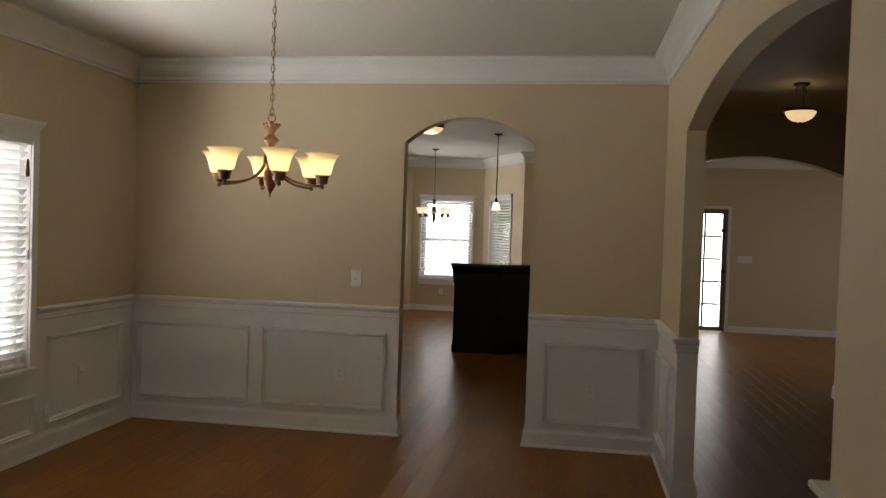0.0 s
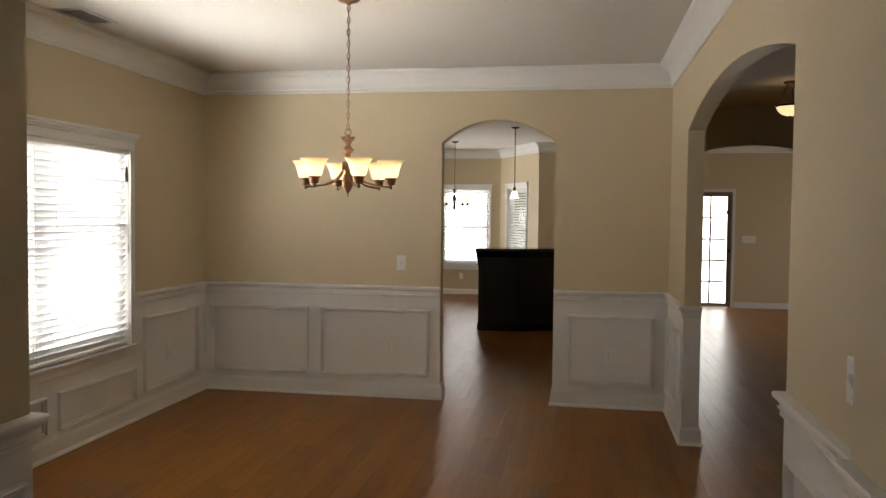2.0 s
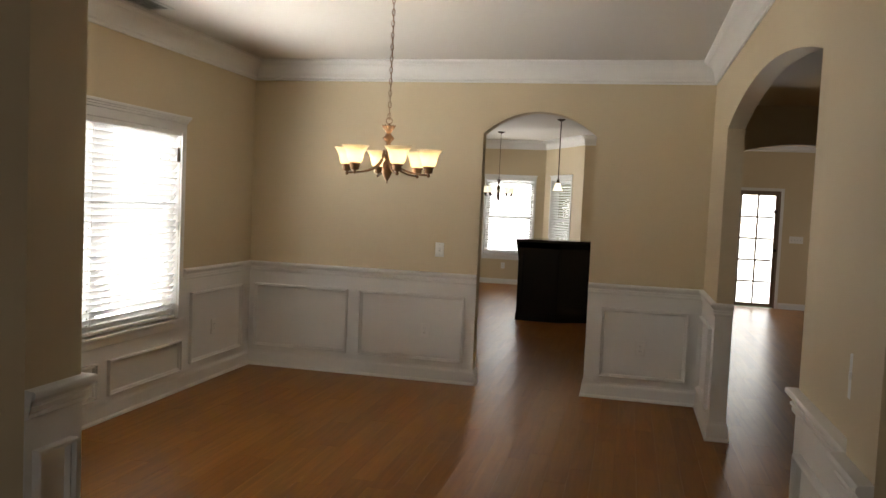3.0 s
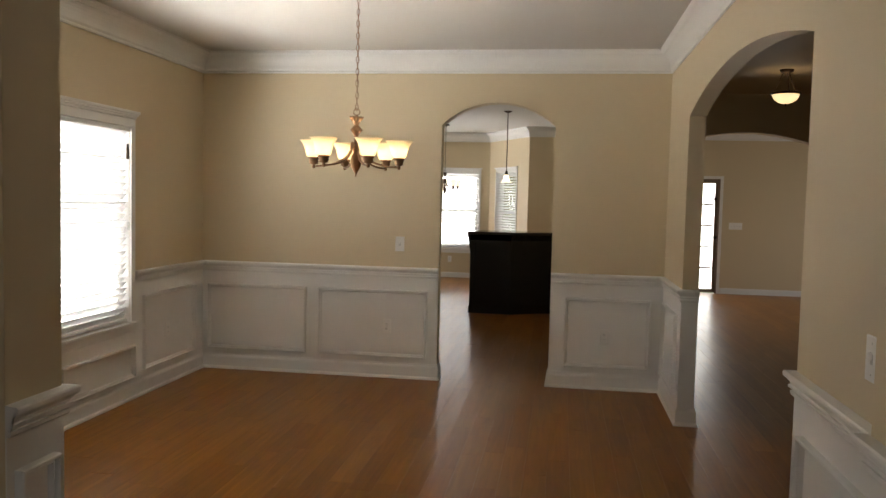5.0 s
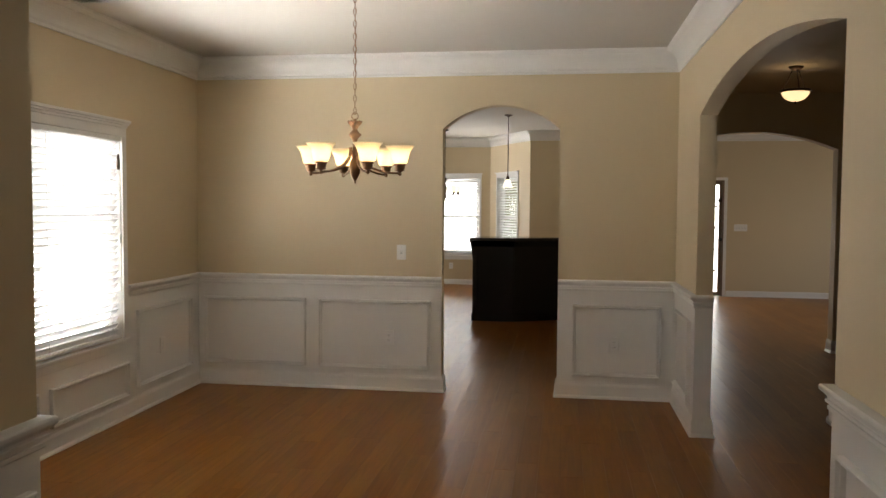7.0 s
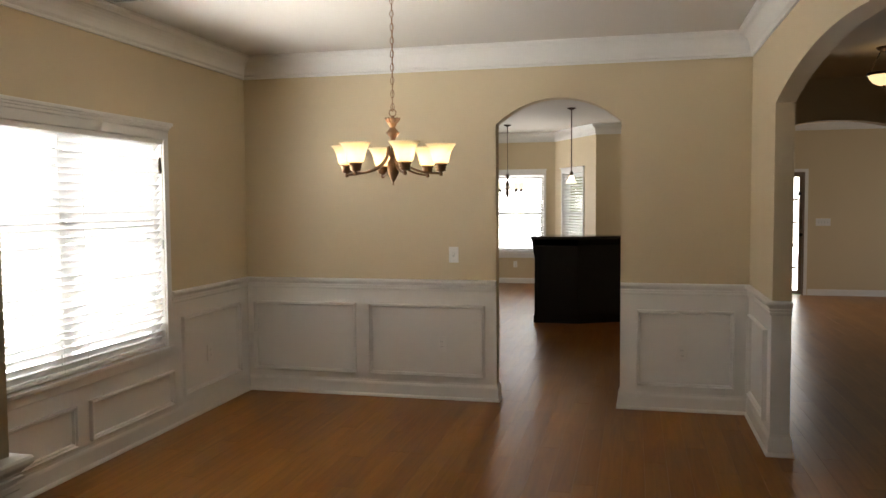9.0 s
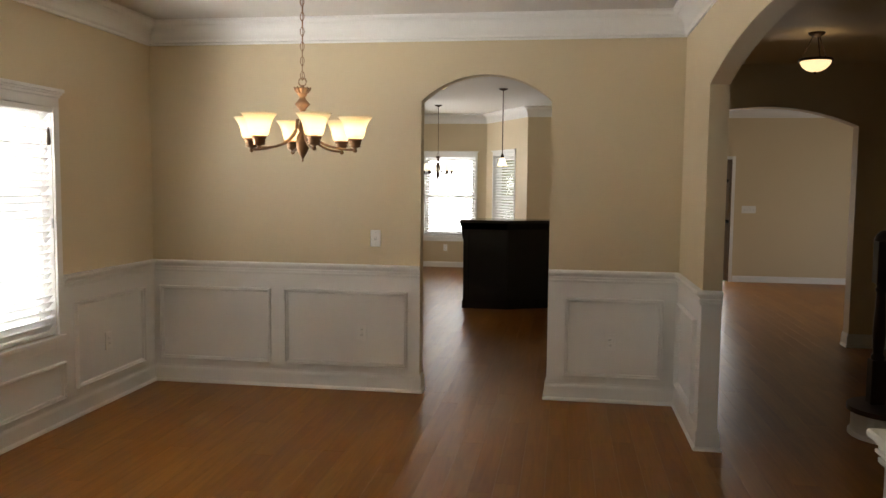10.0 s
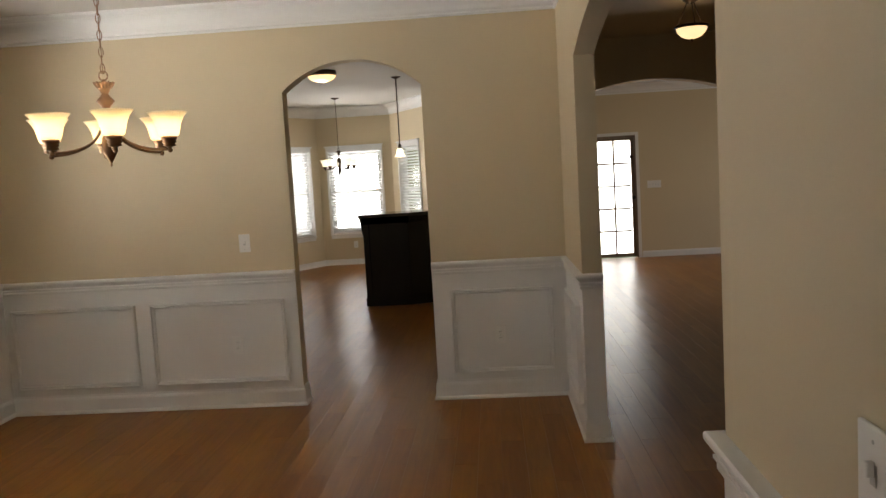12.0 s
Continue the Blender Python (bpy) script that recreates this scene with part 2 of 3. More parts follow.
    for o0, o1, sill, head, rise in openings:
        rect(at, o0, -0.02, top)
        if sill > 0:
            rect(o0, o1, -0.02, sill)
        if rise:
            prism(bm, arc(o0, o1, head, rise) + [(o1, top), (o0, top)], place)
        else:
            rect(o0, o1, head, top)
        at = o1
    rect(at, b, -0.02, top)
    return structure(name, bm, mat or PAINT, label)


# ---- the plan ----
WEST, NORTH, EAST, HALL = -2.09, 6.0, 1.806, 1.915
TOP, KTOP = 2.71, 2.82
ARCH_N = (-0.015, 0.91, 0, 2.12, 0.185)
ARCH_E = (2.37, 5.045, 0, 2.105, 0.16)
WIN = (3.02, 4.81, 0.57, 1.97)
PIER0, PIER1, PIERX, PIEREX = 1.34, 1.58, -0.445, 1.764

# ---- large structure ----
wall("wall_north", "x", WEST - 0.15, HALL, NORTH, NORTH + 0.12, KTOP, "beige painted wall with an arched opening to the kitchen", [ARCH_N])
wall("wall_west", "y", PIER0, NORTH + 0.12, WEST, WEST - 0.16, TOP + 0.1, "beige painted wall with a window and white wainscot", [(WIN[0], WIN[1], WIN[2], WIN[3], 0)])
wall("wall_east", "y", 1.6, NORTH, EAST, HALL, TOP + 0.1, "beige painted wall with a wide arched opening to the hall", [ARCH_E])
wall("wall_foyer_arch", "x", WEST - 0.16, EAST + 0.12, PIER0, PIER1, TOP + 0.1, "beige painted pier and arch between foyer and dining room", [(PIERX, PIEREX, 0, 2.11, 0.2)])
wall("wall_foyer_west", "y", -2.4, PIER0, -0.95, -1.07, TOP + 0.1, "beige painted foyer wall")
wall("wall_foyer_east", "y", -2.4, 1.6, 2.25, 2.37, TOP + 0.1, "beige painted foyer wall")
wall("wall_foyer_return", "x", HALL, 2.37, 1.6, 1.48, TOP + 0.1, "beige painted return wall beside the foyer")
# Unseen wall; its entrance is added and lets the foyer fill in.
wall("wall_south", "x", -1.07, 2.37, -2.4, -2.52, TOP + 0.1, "beige painted front wall, unseen, with an added entrance opening", [(0.1, 1.3, 0, 2.3, 0)])
wall("wall_kitchen_west", "y", NORTH + 0.12, 13.6, -2.75, -2.87, KTOP, "beige painted kitchen wall")
wall("wall_kitchen_east", "y", 8.6, 13.98, 1.3, 1.42, KTOP, "beige painted wall between kitchen and living room")
wall("wall_passage", "y", NORTH + 0.12, 8.45, EAST, HALL, KTOP, "beige painted wall between kitchen and hall")
wall("wall_arch_hall", "x", 1.3, 5.2, 8.45, 8.6, KTOP, "beige painted wall with an arched opening to the living room", [(2.05, 3.75, 0, 2.12, 0.185)])
wall("wall_hall_east", "y", 1.6, 8.45, 5.2, 5.32, KTOP, "beige painted stair wall")
wall("wall_hall_south", "x", HALL, 5.2, 1.6, 1.72, TOP + 0.1, "beige painted hall wall")
# The opening is added out of view so that the living room fill can enter.
wall("wall_living_east", "y", 8.6, 13.98, 7.0, 7.12, KTOP, "beige painted living room wall with an opening added out of view", [(10.5, 12.3, 0.6, 2.1, 0)])
wall("wall_living_south", "x", 5.2, 7.12, 8.45, 8.6, KTOP, "beige painted living room wall")
wall("wall_living_north", "x", 1.42, 7.0, 13.85, 13.98, KTOP, "beige painted wall with a glazed patio door", [(2.71, 3.68, 0, 1.985, 0)])
wall("wall_nook_return_east", "x", 0.39, 1.3, 13.58, 13.7, KTOP, "beige painted kitchen return wall")
wall("wall_nook_return_west", "x", -2.87, -2.53, 13.58, 13.7, KTOP, "beige painted kitchen return wall")


def flat(name, x0, x1, y0, y1, z, mat, label, t=0.12):
    return structure(name, boxed(x0, x1, y0, y1, z, z + t), mat, label)


flat("ceiling_dining", WEST, EAST, PIER1, NORTH, TOP, CEIL, "white flat painted ceiling of the dining room")
flat("ceiling_foyer", -0.95, 2.25, -2.4, PIER0, TOP, CEIL, "white flat painted ceiling of the foyer")
flat("ceiling_hall", HALL, 5.2, 1.72, 8.45, TOP, PAINT, "beige flat painted ceiling of the hall")
flat("ceiling_kitchen", -2.87, 1.3, NORTH + 0.12, 15.3, KTOP, CEIL, "white flat painted ceiling of kitchen and nook")
flat("ceiling_passage", 1.3, EAST, NORTH + 0.12, 8.45, KTOP, CEIL, "white flat painted ceiling by the kitchen")
flat("ceiling_living", 1.42, 7.0, 8.6, 13.85, KTOP, CEIL, "white flat painted ceiling of the living room")
flat("ceiling_hall_south_strip", 1.7, 5.32, 1.3, 1.72, TOP + 0.1, CEIL, "white ceiling edge over the return wall")
structure("ground", boxed(-400, 400, -400, 400, -0.6, -0.25), GRASS, "green lawn round the house")
ROOMS = [(-0.95, 2.25, -2.4, PIER1 + 0.02), (WEST, HALL, PIER1, NORTH + 0.06), (EAST, 5.2, 1.72, 8.6), (-2.75, EAST, NORTH, 8.5), (-2.75, 1.36, 8.5, 15.0), (1.36, 7.0, 8.5, 13.86)]
slab = bmesh.new()
for k, (x0, x1, y0, y1) in enumerate(ROOMS):
    box(slab, x0 - 0.06, x1 + 0.06, y0 - 0.06, y1 + 0.06, -0.2 - 0.004 * k, -0.012 - 0.0005 * k)
floor = structure("floor", slab, SUB, "brown hardwood plank floor with a satin sheen")


# nook bay: three wall pieces, each with a window opening
def bay_wall(name, p, q, u0, u1, sill, head):
    p, q = Vector(p), Vector(q)
    d = (q - p).normalized()
    nrm = Vector((-d.y, d.x))
    length = (q - p).length
    bm = bmesh.new()
    place = lambda u, z, s: (p.x + d.x * u + nrm.x * 0.13 * s, p.y + d.y * u + nrm.y * 0.13 * s, z)
    for a, b, z0, z1 in ((0, u0, -0.02, KTOP), (u1, length, -0.02, KTOP), (u0, u1, -0.02, sill), (u0, u1, head, KTOP)):
        prism(bm, [(a, z0), (b, z0), (b, z1), (a, z1)], place)
    structure(name, bm, PAINT, "beige painted nook wall with a window")
    return Matrix(((d.x, nrm.x, 0, p.x), (d.y, nrm.y, 0, p.y), (0, 0, 1, 0), (0, 0, 0, 1)))


BAY = (0.56, 2.08)
M_MID = bay_wall("wall_nook_middle", (-1.75, 15.0), (-0.42, 15.0), 0.17, 1.13, *BAY)
M_EAST = bay_wall("wall_nook_east", (-0.42, 15.0), (0.39, 13.58), 0.33, 1.17, *BAY)
M_WEST = bay_wall("wall_nook_west", (-2.53, 13.58), (-1.75, 15.0), 0.49, 1.37, *BAY)

# ---- mouldings ----
RAIL = [(0, 0.852), (0.012, 0.852), (0.016, 0.857), (0.016, 0.868), (0.010, 0.870), (0.010, 0.876), (0.022, 0.879), (0.022, 0.887), (0.016, 0.890), (0.018, 0.898), (0.028, 0.908), (0.036, 0.914), (0.038, 0.919), (0.038, 0.928), (0.034, 0.934), (0, 0.938)]
BASE = [(0, -0.01), (0.026, -0.01), (0.026, 0.010), (0.020, 0.020), (0.015, 0.024), (0.015, 0.098), (0.012, 0.110), (0.007, 0.120), (0.006, 0.130), (0, 0.132)]
BASE_LOW = [(o, h * 0.76) for o, h in BASE]


def crown_profile(z, h=0.172, w=0.112):
    p = [(0, z - h), (0.014, z - h), (0.016, z - h + 0.012), (0.010, z - h + 0.020), (0.016, z - h + 0.030)]
    for k in range(7):
        t = k / 6 * math.pi / 2
        p.append((0.020 + (w - 0.045) * (1 - math.cos(t)), z - h + 0.036 + (h - 0.072) * math.sin(t)))
    return p + [(w - 0.020, z - 0.030), (w - 0.008, z - 0.024), (w, z - 0.016), (w, z + 0.002), (0, z + 0.002)]


def trim(name, path, profile, label, closed=False):
    return structure(name, mould(path, profile, closed=closed), WHITE, label)


RUN_A = [(PIERX, PIER0), (PIERX, PIER1), (WEST, PIER1), (WEST, WIN[0] - 0.06)]
RUN_B = [(WEST, WIN[1] + 0.055), (WEST, NORTH), (ARCH_N[0], NORTH)]
RUN_C = [(ARCH_N[1], NORTH), (EAST, NORTH), (EAST, ARCH_E[1]), (HALL, ARCH_E[1])]
RUN_D = [(HALL, ARCH_E[0]), (EAST, ARCH_E[0]), (EAST, PIER1), (PIEREX, PIER1), (PIEREX, PIER0)]
for k, run in enumerate((RUN_A, RUN_B, RUN_C, RUN_D)):
    trim("chair_rail_%d" % (k + 1), run, RAIL, "white painted chair rail moulding")
trim("baseboard_1", [(PIERX, PIER0), (PIERX, PIER1), (WEST, PIER1), (WEST, NORTH), (ARCH_N[0], NORTH), (ARCH_N[0], NORTH + 0.12)], BASE, "white painted baseboard")
trim("baseboard_2", [(ARCH_N[1], NORTH + 0.12), (ARCH_N[1], NORTH), (EAST, NORTH), (EAST, ARCH_E[1]), (HALL, ARCH_E[1]), (HALL, NORTH)], BASE, "white painted baseboard")
trim("baseboard_3", [(HALL, 1.72), (HALL, ARCH_E[0]), (EAST, ARCH_E[0]), (EAST, PIER1), (PIEREX, PIER1), (PIEREX, PIER0)], BASE, "white painted baseboard")
trim("baseboard_hall", [(HALL, 8.45), (2.05, 8.45), (2.05, 8.6)], BASE, "white painted baseboard in the hall")
trim("baseboard_arch", [(3.75, 8.6), (3.75, 8.45), (5.2, 8.45)], BASE, "white painted baseboard beside the hall arch")
trim("baseboard_living", [(3.74, 13.85), (7.0, 13.85), (7.0, 8.6)], BASE_LOW, "white painted baseboard in the living room")
trim("baseboard_nook", [(-2.75, 13.58), (-2.53, 13.58), (-1.75, 15.0), (-0.42, 15.0), (0.39, 13.58), (1.3, 13.58)], BASE_LOW, "white painted baseboard round the nook")
trim("crown_dining", [(WEST, PIER1), (WEST, NORTH), (EAST, NORTH), (EAST, PIER1)], crown_profile(TOP), "white crown moulding", True)
trim("crown_nook", [(-2.75, NORTH + 0.12), (-2.75, 13.58), (-2.53, 13.58), (-1.75, 15.0), (-0.42, 15.0), (0.39, 13.58), (1.3, 13.58), (1.3, NORTH + 0.12)], crown_profile(KTOP), "white crown moulding in the kitchen")
trim("crown_living", [(1.42, 8.6), (1.42, 13.85), (7.0, 13.85), (7.0, 8.6)], crown_profile(KTOP), "white crown moulding in the living room", True)


def wainscot(name, path, z1=0.88):
    trim(name, path, [(0, 0.0), (0.004, 0.0), (0.004, z1), (0, z1)], "white painted wainscot panel")


wainscot("wainscot_1", RUN_A)
wainscot("wainscot_under_window", [(WEST, WIN[0] - 0.06), (WEST, WIN[1] + 0.06)], WIN[2] - 0.06)
wainscot("wainscot_2", RUN_B)
wainscot("wainscot_3", RUN_C)
wainscot("wainscot_4", RUN_D)

# picture-frame mouldings on the wainscot
PF = [(0.0, 0.0), (0.0, 0.023), (0.003, 0.028), (0.009, 0.028), (0.011, 0.022), (0.013, 0.004), (0.015, 0.004), (0.017, 0.016), (0.022, 0.016), (0.027, 0.004), (0.028, 0.0)]
ON_NORTH = lambda u, v, o: (u, NORTH - 0.004 - o, v)
ON_WEST = lambda u, v, o: (WEST + 0.004 + o, u, v)
ON_EAST = lambda u, v, o: (EAST - 0.004 - o, u, v)
ON_PIER = lambda u, v, o: (PIERX + 0.004 + o, u, v)
PANELS = [
    (ON_NORTH, -2.035, -1.148, 0.178, 0.742), (ON_NORTH, -1.040, -0.106, 0.178, 0.742), (ON_NORTH, 1.028, 1.708, 0.178, 0.742),
    (ON_WEST, 4.985, 5.83, 0.185, 0.745), (ON_WEST, 3.99, 4.86, 0.155, 0.395), (ON_WEST, 3.0, 3.87, 0.155, 0.395), (ON_WEST, 1.75, 2.84, 0.185, 0.745),
    (ON_EAST, 1.68, 2.255, 0.178, 0.742), (ON_EAST, 5.17, 5.87, 0.178, 0.742), (ON_PIER, 1.37, 1.535, 0.178, 0.755),
]
for k, (place, u0, u1, v0, v1) in enumerate(PANELS):
    structure("panel_trim_%d" % (k + 1), frame_sweep(u0, u1, v0, v1, PF, place), WHITE, "white picture-frame moulding on the wainscot")

# ---- daylight outside the openings ----


def backdrop(name, m, w, h, strength, color, leaf, leaf_part):
    mt = bpy.data.materials.new(name)
    mt.use_nodes = True
    nt = mt.node_tree
    em = nt.nodes.new("ShaderNodeEmission")
    no = nt.nodes.new("ShaderNodeTexNoise")
    no.inputs["Scale"].default_value, no.inputs["Detail"].default_value = 2.6, 6
    geo = nt.nodes.new("ShaderNodeNewGeometry")
    nt.links.new(geo.outputs["Position"], no.inputs["Vector"])
    rp = nt.nodes.new("ShaderNodeValToRGB")
    rp.color_ramp.elements[0].position, rp.color_ramp.elements[1].position = leaf_part, leaf_part + 0.12
    rp.color_ramp.elements[0].color, rp.color_ramp.elements[1].color = (*leaf, 1), (*color, 1)
    nt.links.new(no.outputs["Fac"], rp.inputs["Fac"])
    nt.links.new(rp.outputs["Color"], em.inputs["Color"])
    em.inputs["Strength"].default_value = strength
    nt.links.new(em.outputs[0], nt.nodes["Material Output"].inputs["Surface"])
    bm = bmesh.new()
    bm.faces.new([bm.verts.new(p) for p in ((-w / 2, 0, -h / 2), (w / 2, 0, -h / 2), (w / 2, 0, h / 2), (-w / 2, 0, h / 2))])
    ob = structure(name, bm, mt, "bright hazy sky and trees outside the window")
    ob.matrix_world = m
    return ob


SKYW = (1.0, 0.99, 0.97)
backdrop("backdrop_west", pose(-4.6, 6.0, 1.5, 0, 0, 90), 12.0, 4.6, 3.2, SKYW, (0.75, 0.78, 0.7), 0.33)
backdrop("backdrop_north", pose(-2.65, 17.4, 1.6, 0, 0, 0), 3.8, 5.0, 1.5, SKYW, (0.8, 0.82, 0.74), 0.33)
backdrop("backdrop_north_east", pose(0.75, 17.6, 1.4, 0, 0, 0), 3.0, 4.6, 0.8, SKYW, (0.42, 0.42, 0.20), 0.5)
backdrop("backdrop_patio", pose(3.6, 16.6, 1.4, 0, 0, 0), 3.6, 4.6, 1.6, SKYW, (0.85, 0.76, 0.46), 0.42)
# Dim glow added behind the unseen front door pane.
backdrop("backdrop_front", pose(0.7, -3.6, 1.5, 0, 0, 0), 3.4, 4.0, 0.15, SKYW, (0.5, 0.55, 0.4), 0.4)


# ---- windows with blinds ----
def double_hung(n, m, w0, w1, z0, z1, units, casing, slats, tilt, label, blind_label, group):
    """A window in the local frame m: x along the wall, y outward, z up."""
    win = thing("window_%d" % n, label, "window", m, kind="structure")
    fr = bmesh.new()
    edges = [w0 + (w1 - w0) * k / units for k in range(units + 1)]
    fy0, fy1 = 0.075, 0.125
    box(fr, w0, w0 + 0.045, fy0, fy1, z0, z1)
    box(fr, w1 - 0.045, w1, fy0, fy1, z0, z1)
    box(fr, w0 + 0.045, w1 - 0.045, fy0, fy1, z1 - 0.05, z1)
    box(fr, w0 + 0.045, w1 - 0.045, fy0, fy1, z0, z0 + 0.05)
    for e in edges[1:-1]:
        box(fr, e - 0.03, e + 0.03, fy0, fy1, z0 + 0.05, z1 - 0.05)
    part("window_frame", fr, VINYL, win)
    mid = (z0 + z1) / 2
    for k in range(units):
        a = edges[k] + (0.045 if k == 0 else 0.03)
        b = edges[k + 1] - (0.045 if k == units - 1 else 0.03)
        for s, (y, lo, hi) in enumerate(((0.083, z0 + 0.05, mid + 0.02), (0.106, mid - 0.02, z1 - 0.05))):
            sash = bmesh.new()
            box(sash, a, a + 0.035, y, y + 0.02, lo, hi)
            box(sash, b - 0.035, b, y, y + 0.02, lo, hi)
            box(sash, a + 0.035, b - 0.035, y, y + 0.02, lo, lo + 0.04)
            box(sash, a + 0.035, b - 0.035, y, y + 0.02, hi - 0.04, hi)
            so = part("sash", sash, VINYL, win)
            g = part("pane", boxed(a + 0.035, b - 0.035, y + 0.008, y + 0.012, lo + 0.04, hi - 0.04), GLASS, so)
            g.visible_shadow = False
    c = casing
    liner = bmesh.new()
    box(liner, w0, w0 + 0.004, 0.0, 0.075, z0, z1)
    box(liner, w1 - 0.004, w1, 0.0, 0.075, z0, z1)
    box(liner, w0 + 0.004, w1 - 0.004, 0.0, 0.075, z1 - 0.004, z1)
    part("jamb_liner", liner, WHITE, win)
    part("window_sill", boxed(w0 - c, w1 + c, -0.035, 0.07, z0 - 0.024, z0, bevel=0.004), WHITE, win)
    part("apron", boxed(w0 - c + 0.01, w1 + c - 0.01, -0.016, 0.0, z0 - 0.078, z0 - 0.024, bevel=0.003), WHITE, win)
    for a, b in ((w0 - c, w0), (w1, w1 + c)):
        part("casing", boxed(a, b, -0.018, 0.0, z0, z1, bevel=0.003), WHITE, win)
    head = bmesh.new()
    box(head, w0 - c, w1 + c, -0.018, 0.0, z1, z1 + 0.06, bevel=0.003)
    box(head, w0 - c - 0.006, w1 + c + 0.006, -0.026, 0.0, z1 + 0.06, z1 + 0.078, bevel=0.003)
    box(head, w0 - c - 0.014, w1 + c + 0.014, -0.036, 0.0, z1 + 0.078, z1 + 0.092, bevel=0.003)
    box(head, w0 - c - 0.022, w1 + c + 0.022, -0.046, 0.0, z1 + 0.092, z1 + 0.114, bevel=0.004)
    if units == 1:
        bmesh.ops.scale(head, vec=(1, 1, 0.6), space=Matrix.Translation((0, 0, -z1)), verts=head.verts[:])
    part("head_casing", head, WHITE, win)
    # blind
    bl = thing("window_blind", blind_label, "blind", m, group=group)
    part("valance", boxed(w0 + 0.004, w1 - 0.004, -0.012, 0.0, z1 - 0.034, z1 - 0.004, bevel=0.003), PLASTIC, bl)
    part("headrail", boxed(w0 + 0.01, w1 - 0.01, 0.004, 0.052, z1 - 0.036, z1 - 0.006), PLASTIC, bl)
    part("bottom_rail", boxed(w0 + 0.008, w1 - 0.008, 0.008, 0.054, z0 + 0.006, z0 + 0.026, bevel=0.004), PLASTIC, bl)
    sl = bmesh.new()
    t = radians(tilt)
    pts = []
    for k in range(5):
        d = -0.025 + 0.0125 * k
        pts.append((d, 0.0022 * (1 - (d / 0.025) ** 2)))
    outline = [(d, h + 0.0013) for d, h in pts] + [(d, h - 0.0013) for d, h in reversed(pts)]
    outline = [(d * math.cos(t) - h * math.sin(t), d * math.sin(t) + h * math.cos(t)) for d, h in outline]
    prism(sl, outline, lambda u, z, s: ((w0 + 0.008, w1 - 0.008)[s], u, z))
    first = part("slat", sl, SLAT, bl)
    first.location = (0, 0.031, z0 + 0.05)
    rnd = random.Random(n)
    for k in range(1, slats):
        o = first.copy()
        scene.collection.objects.link(o)
        o.location = (0, 0.031 + rnd.uniform(-0.001, 0.001), z0 + 0.05 + (z1 - z0 - 0.105) * k / (slats - 1))
        o.rotation_euler = (radians(rnd.uniform(-2, 2)), radians(rnd.uniform(-0.08, 0.08)), 0)
    for k in range(2 * units):
        u = w0 + (w1 - w0) * (k + 0.5 + (0.28 if k % 2 else -0.28)) / (2 * units)
        for y in (0.003, 0.058):
            part("ladder_cord", boxed(u - 0.001, u + 0.001, y - 0.0008, y + 0.0008, z0 + 0.02, z1 - 0.05), PLASTIC, bl)
    return bl


M_DINING = Matrix(((0, -1, 0, WEST), (1, 0, 0, 0), (0, 0, 1, 0), (0, 0, 0, 1)))
bl = double_hung(1, M_DINING, WIN[0], WIN[1], WIN[2], WIN[3], 2, 0.055, 30, -53, "wide white twin window with cornice casing", "white two-inch slatted window blind, lowered and open", "blinds")
cord = tube([(WIN[1] - 0.05, -0.014, z) for z in (1.915, 1.9, 1.86, 1.84)], 0.002, 6)
part("pull_cord", cord, PLASTIC, bl)
part("cord_tassel", lathe([(0, 0.11), (0.006, 0.105), (0.009, 0.08), (0.012, 0.02), (0.009, 0.0), (0, 0.0)], 12, at=(WIN[1] - 0.05, -0.016, 1.74)), DARKBRONZE, bl, "dark cord tassel", True)
part("cord_cleat", boxed(WIN[1] - 0.03, WIN[1] - 0.012, -0.012, 0.0, 1.235, 1.295, bevel=0.003), GREYMETAL, bl, "small grey cord cleat")
double_hung(2, M_MID, 0.17, 1.13, *BAY, 1, 0.032, 30, -30, "white double-hung nook window", "white slatted nook window blind, open", "blinds")
double_hung(3, M_EAST, 0.33, 1.17, *BAY, 1, 0.032, 30, 30, "narrow white double-hung nook window", "white slatted nook window blind, half closed", "blinds")
double_hung(4, M_WEST, 0.49, 1.37, *BAY, 1, 0.032, 30, -30, "white double-hung nook window", "white slatted nook window blind, open", "blinds")

# ---- patio door ----
door = thing("door_1", "brown fifteen-pane glazed patio door, closed", "door", pose(0, 13.85, 0), kind="structure")
dx0, dx1, dz1 = 2.71, 3.68, 1.985
fr = bmesh.new()
box(fr, dx0, dx0 + 0.022, 0.0, 0.12, 0, dz1)
box(fr, dx1 - 0.022, dx1, 0.0, 0.12, 0, dz1)
box(fr, dx0 + 0.022, dx1 - 0.022, 0.0, 0.12, dz1 - 0.03, dz1)
part("door_frame", fr, DOORBROWN, door, "brown door frame")
leaf = bmesh.new()
lx0, lx1, lz0, lz1 = dx0 + 0.024, dx1 - 0.024, 0.012, dz1 - 0.026
box(leaf, lx0, lx0 + 0.05, 0.03, 0.075, lz0, lz1)
box(leaf, lx1 - 0.05, lx1, 0.03, 0.075, lz0, lz1)
box(leaf, lx0 + 0.05, lx1 - 0.05, 0.03, 0.075, lz1 - 0.05, lz1)
box(leaf, lx0 + 0.05, lx1 - 0.05, 0.03, 0.075, lz0, lz0 + 0.06)
lf = part("door_leaf", leaf, DOORBROWN, door, "brown door leaf")
gx = [lx0 + 0.05 + (lx1 - lx0 - 0.10) * k / 3 for k in range(4)]
gz = [lz0 + 0.06 + (lz1 - lz0 - 0.11) * k / 5 for k in range(6)]
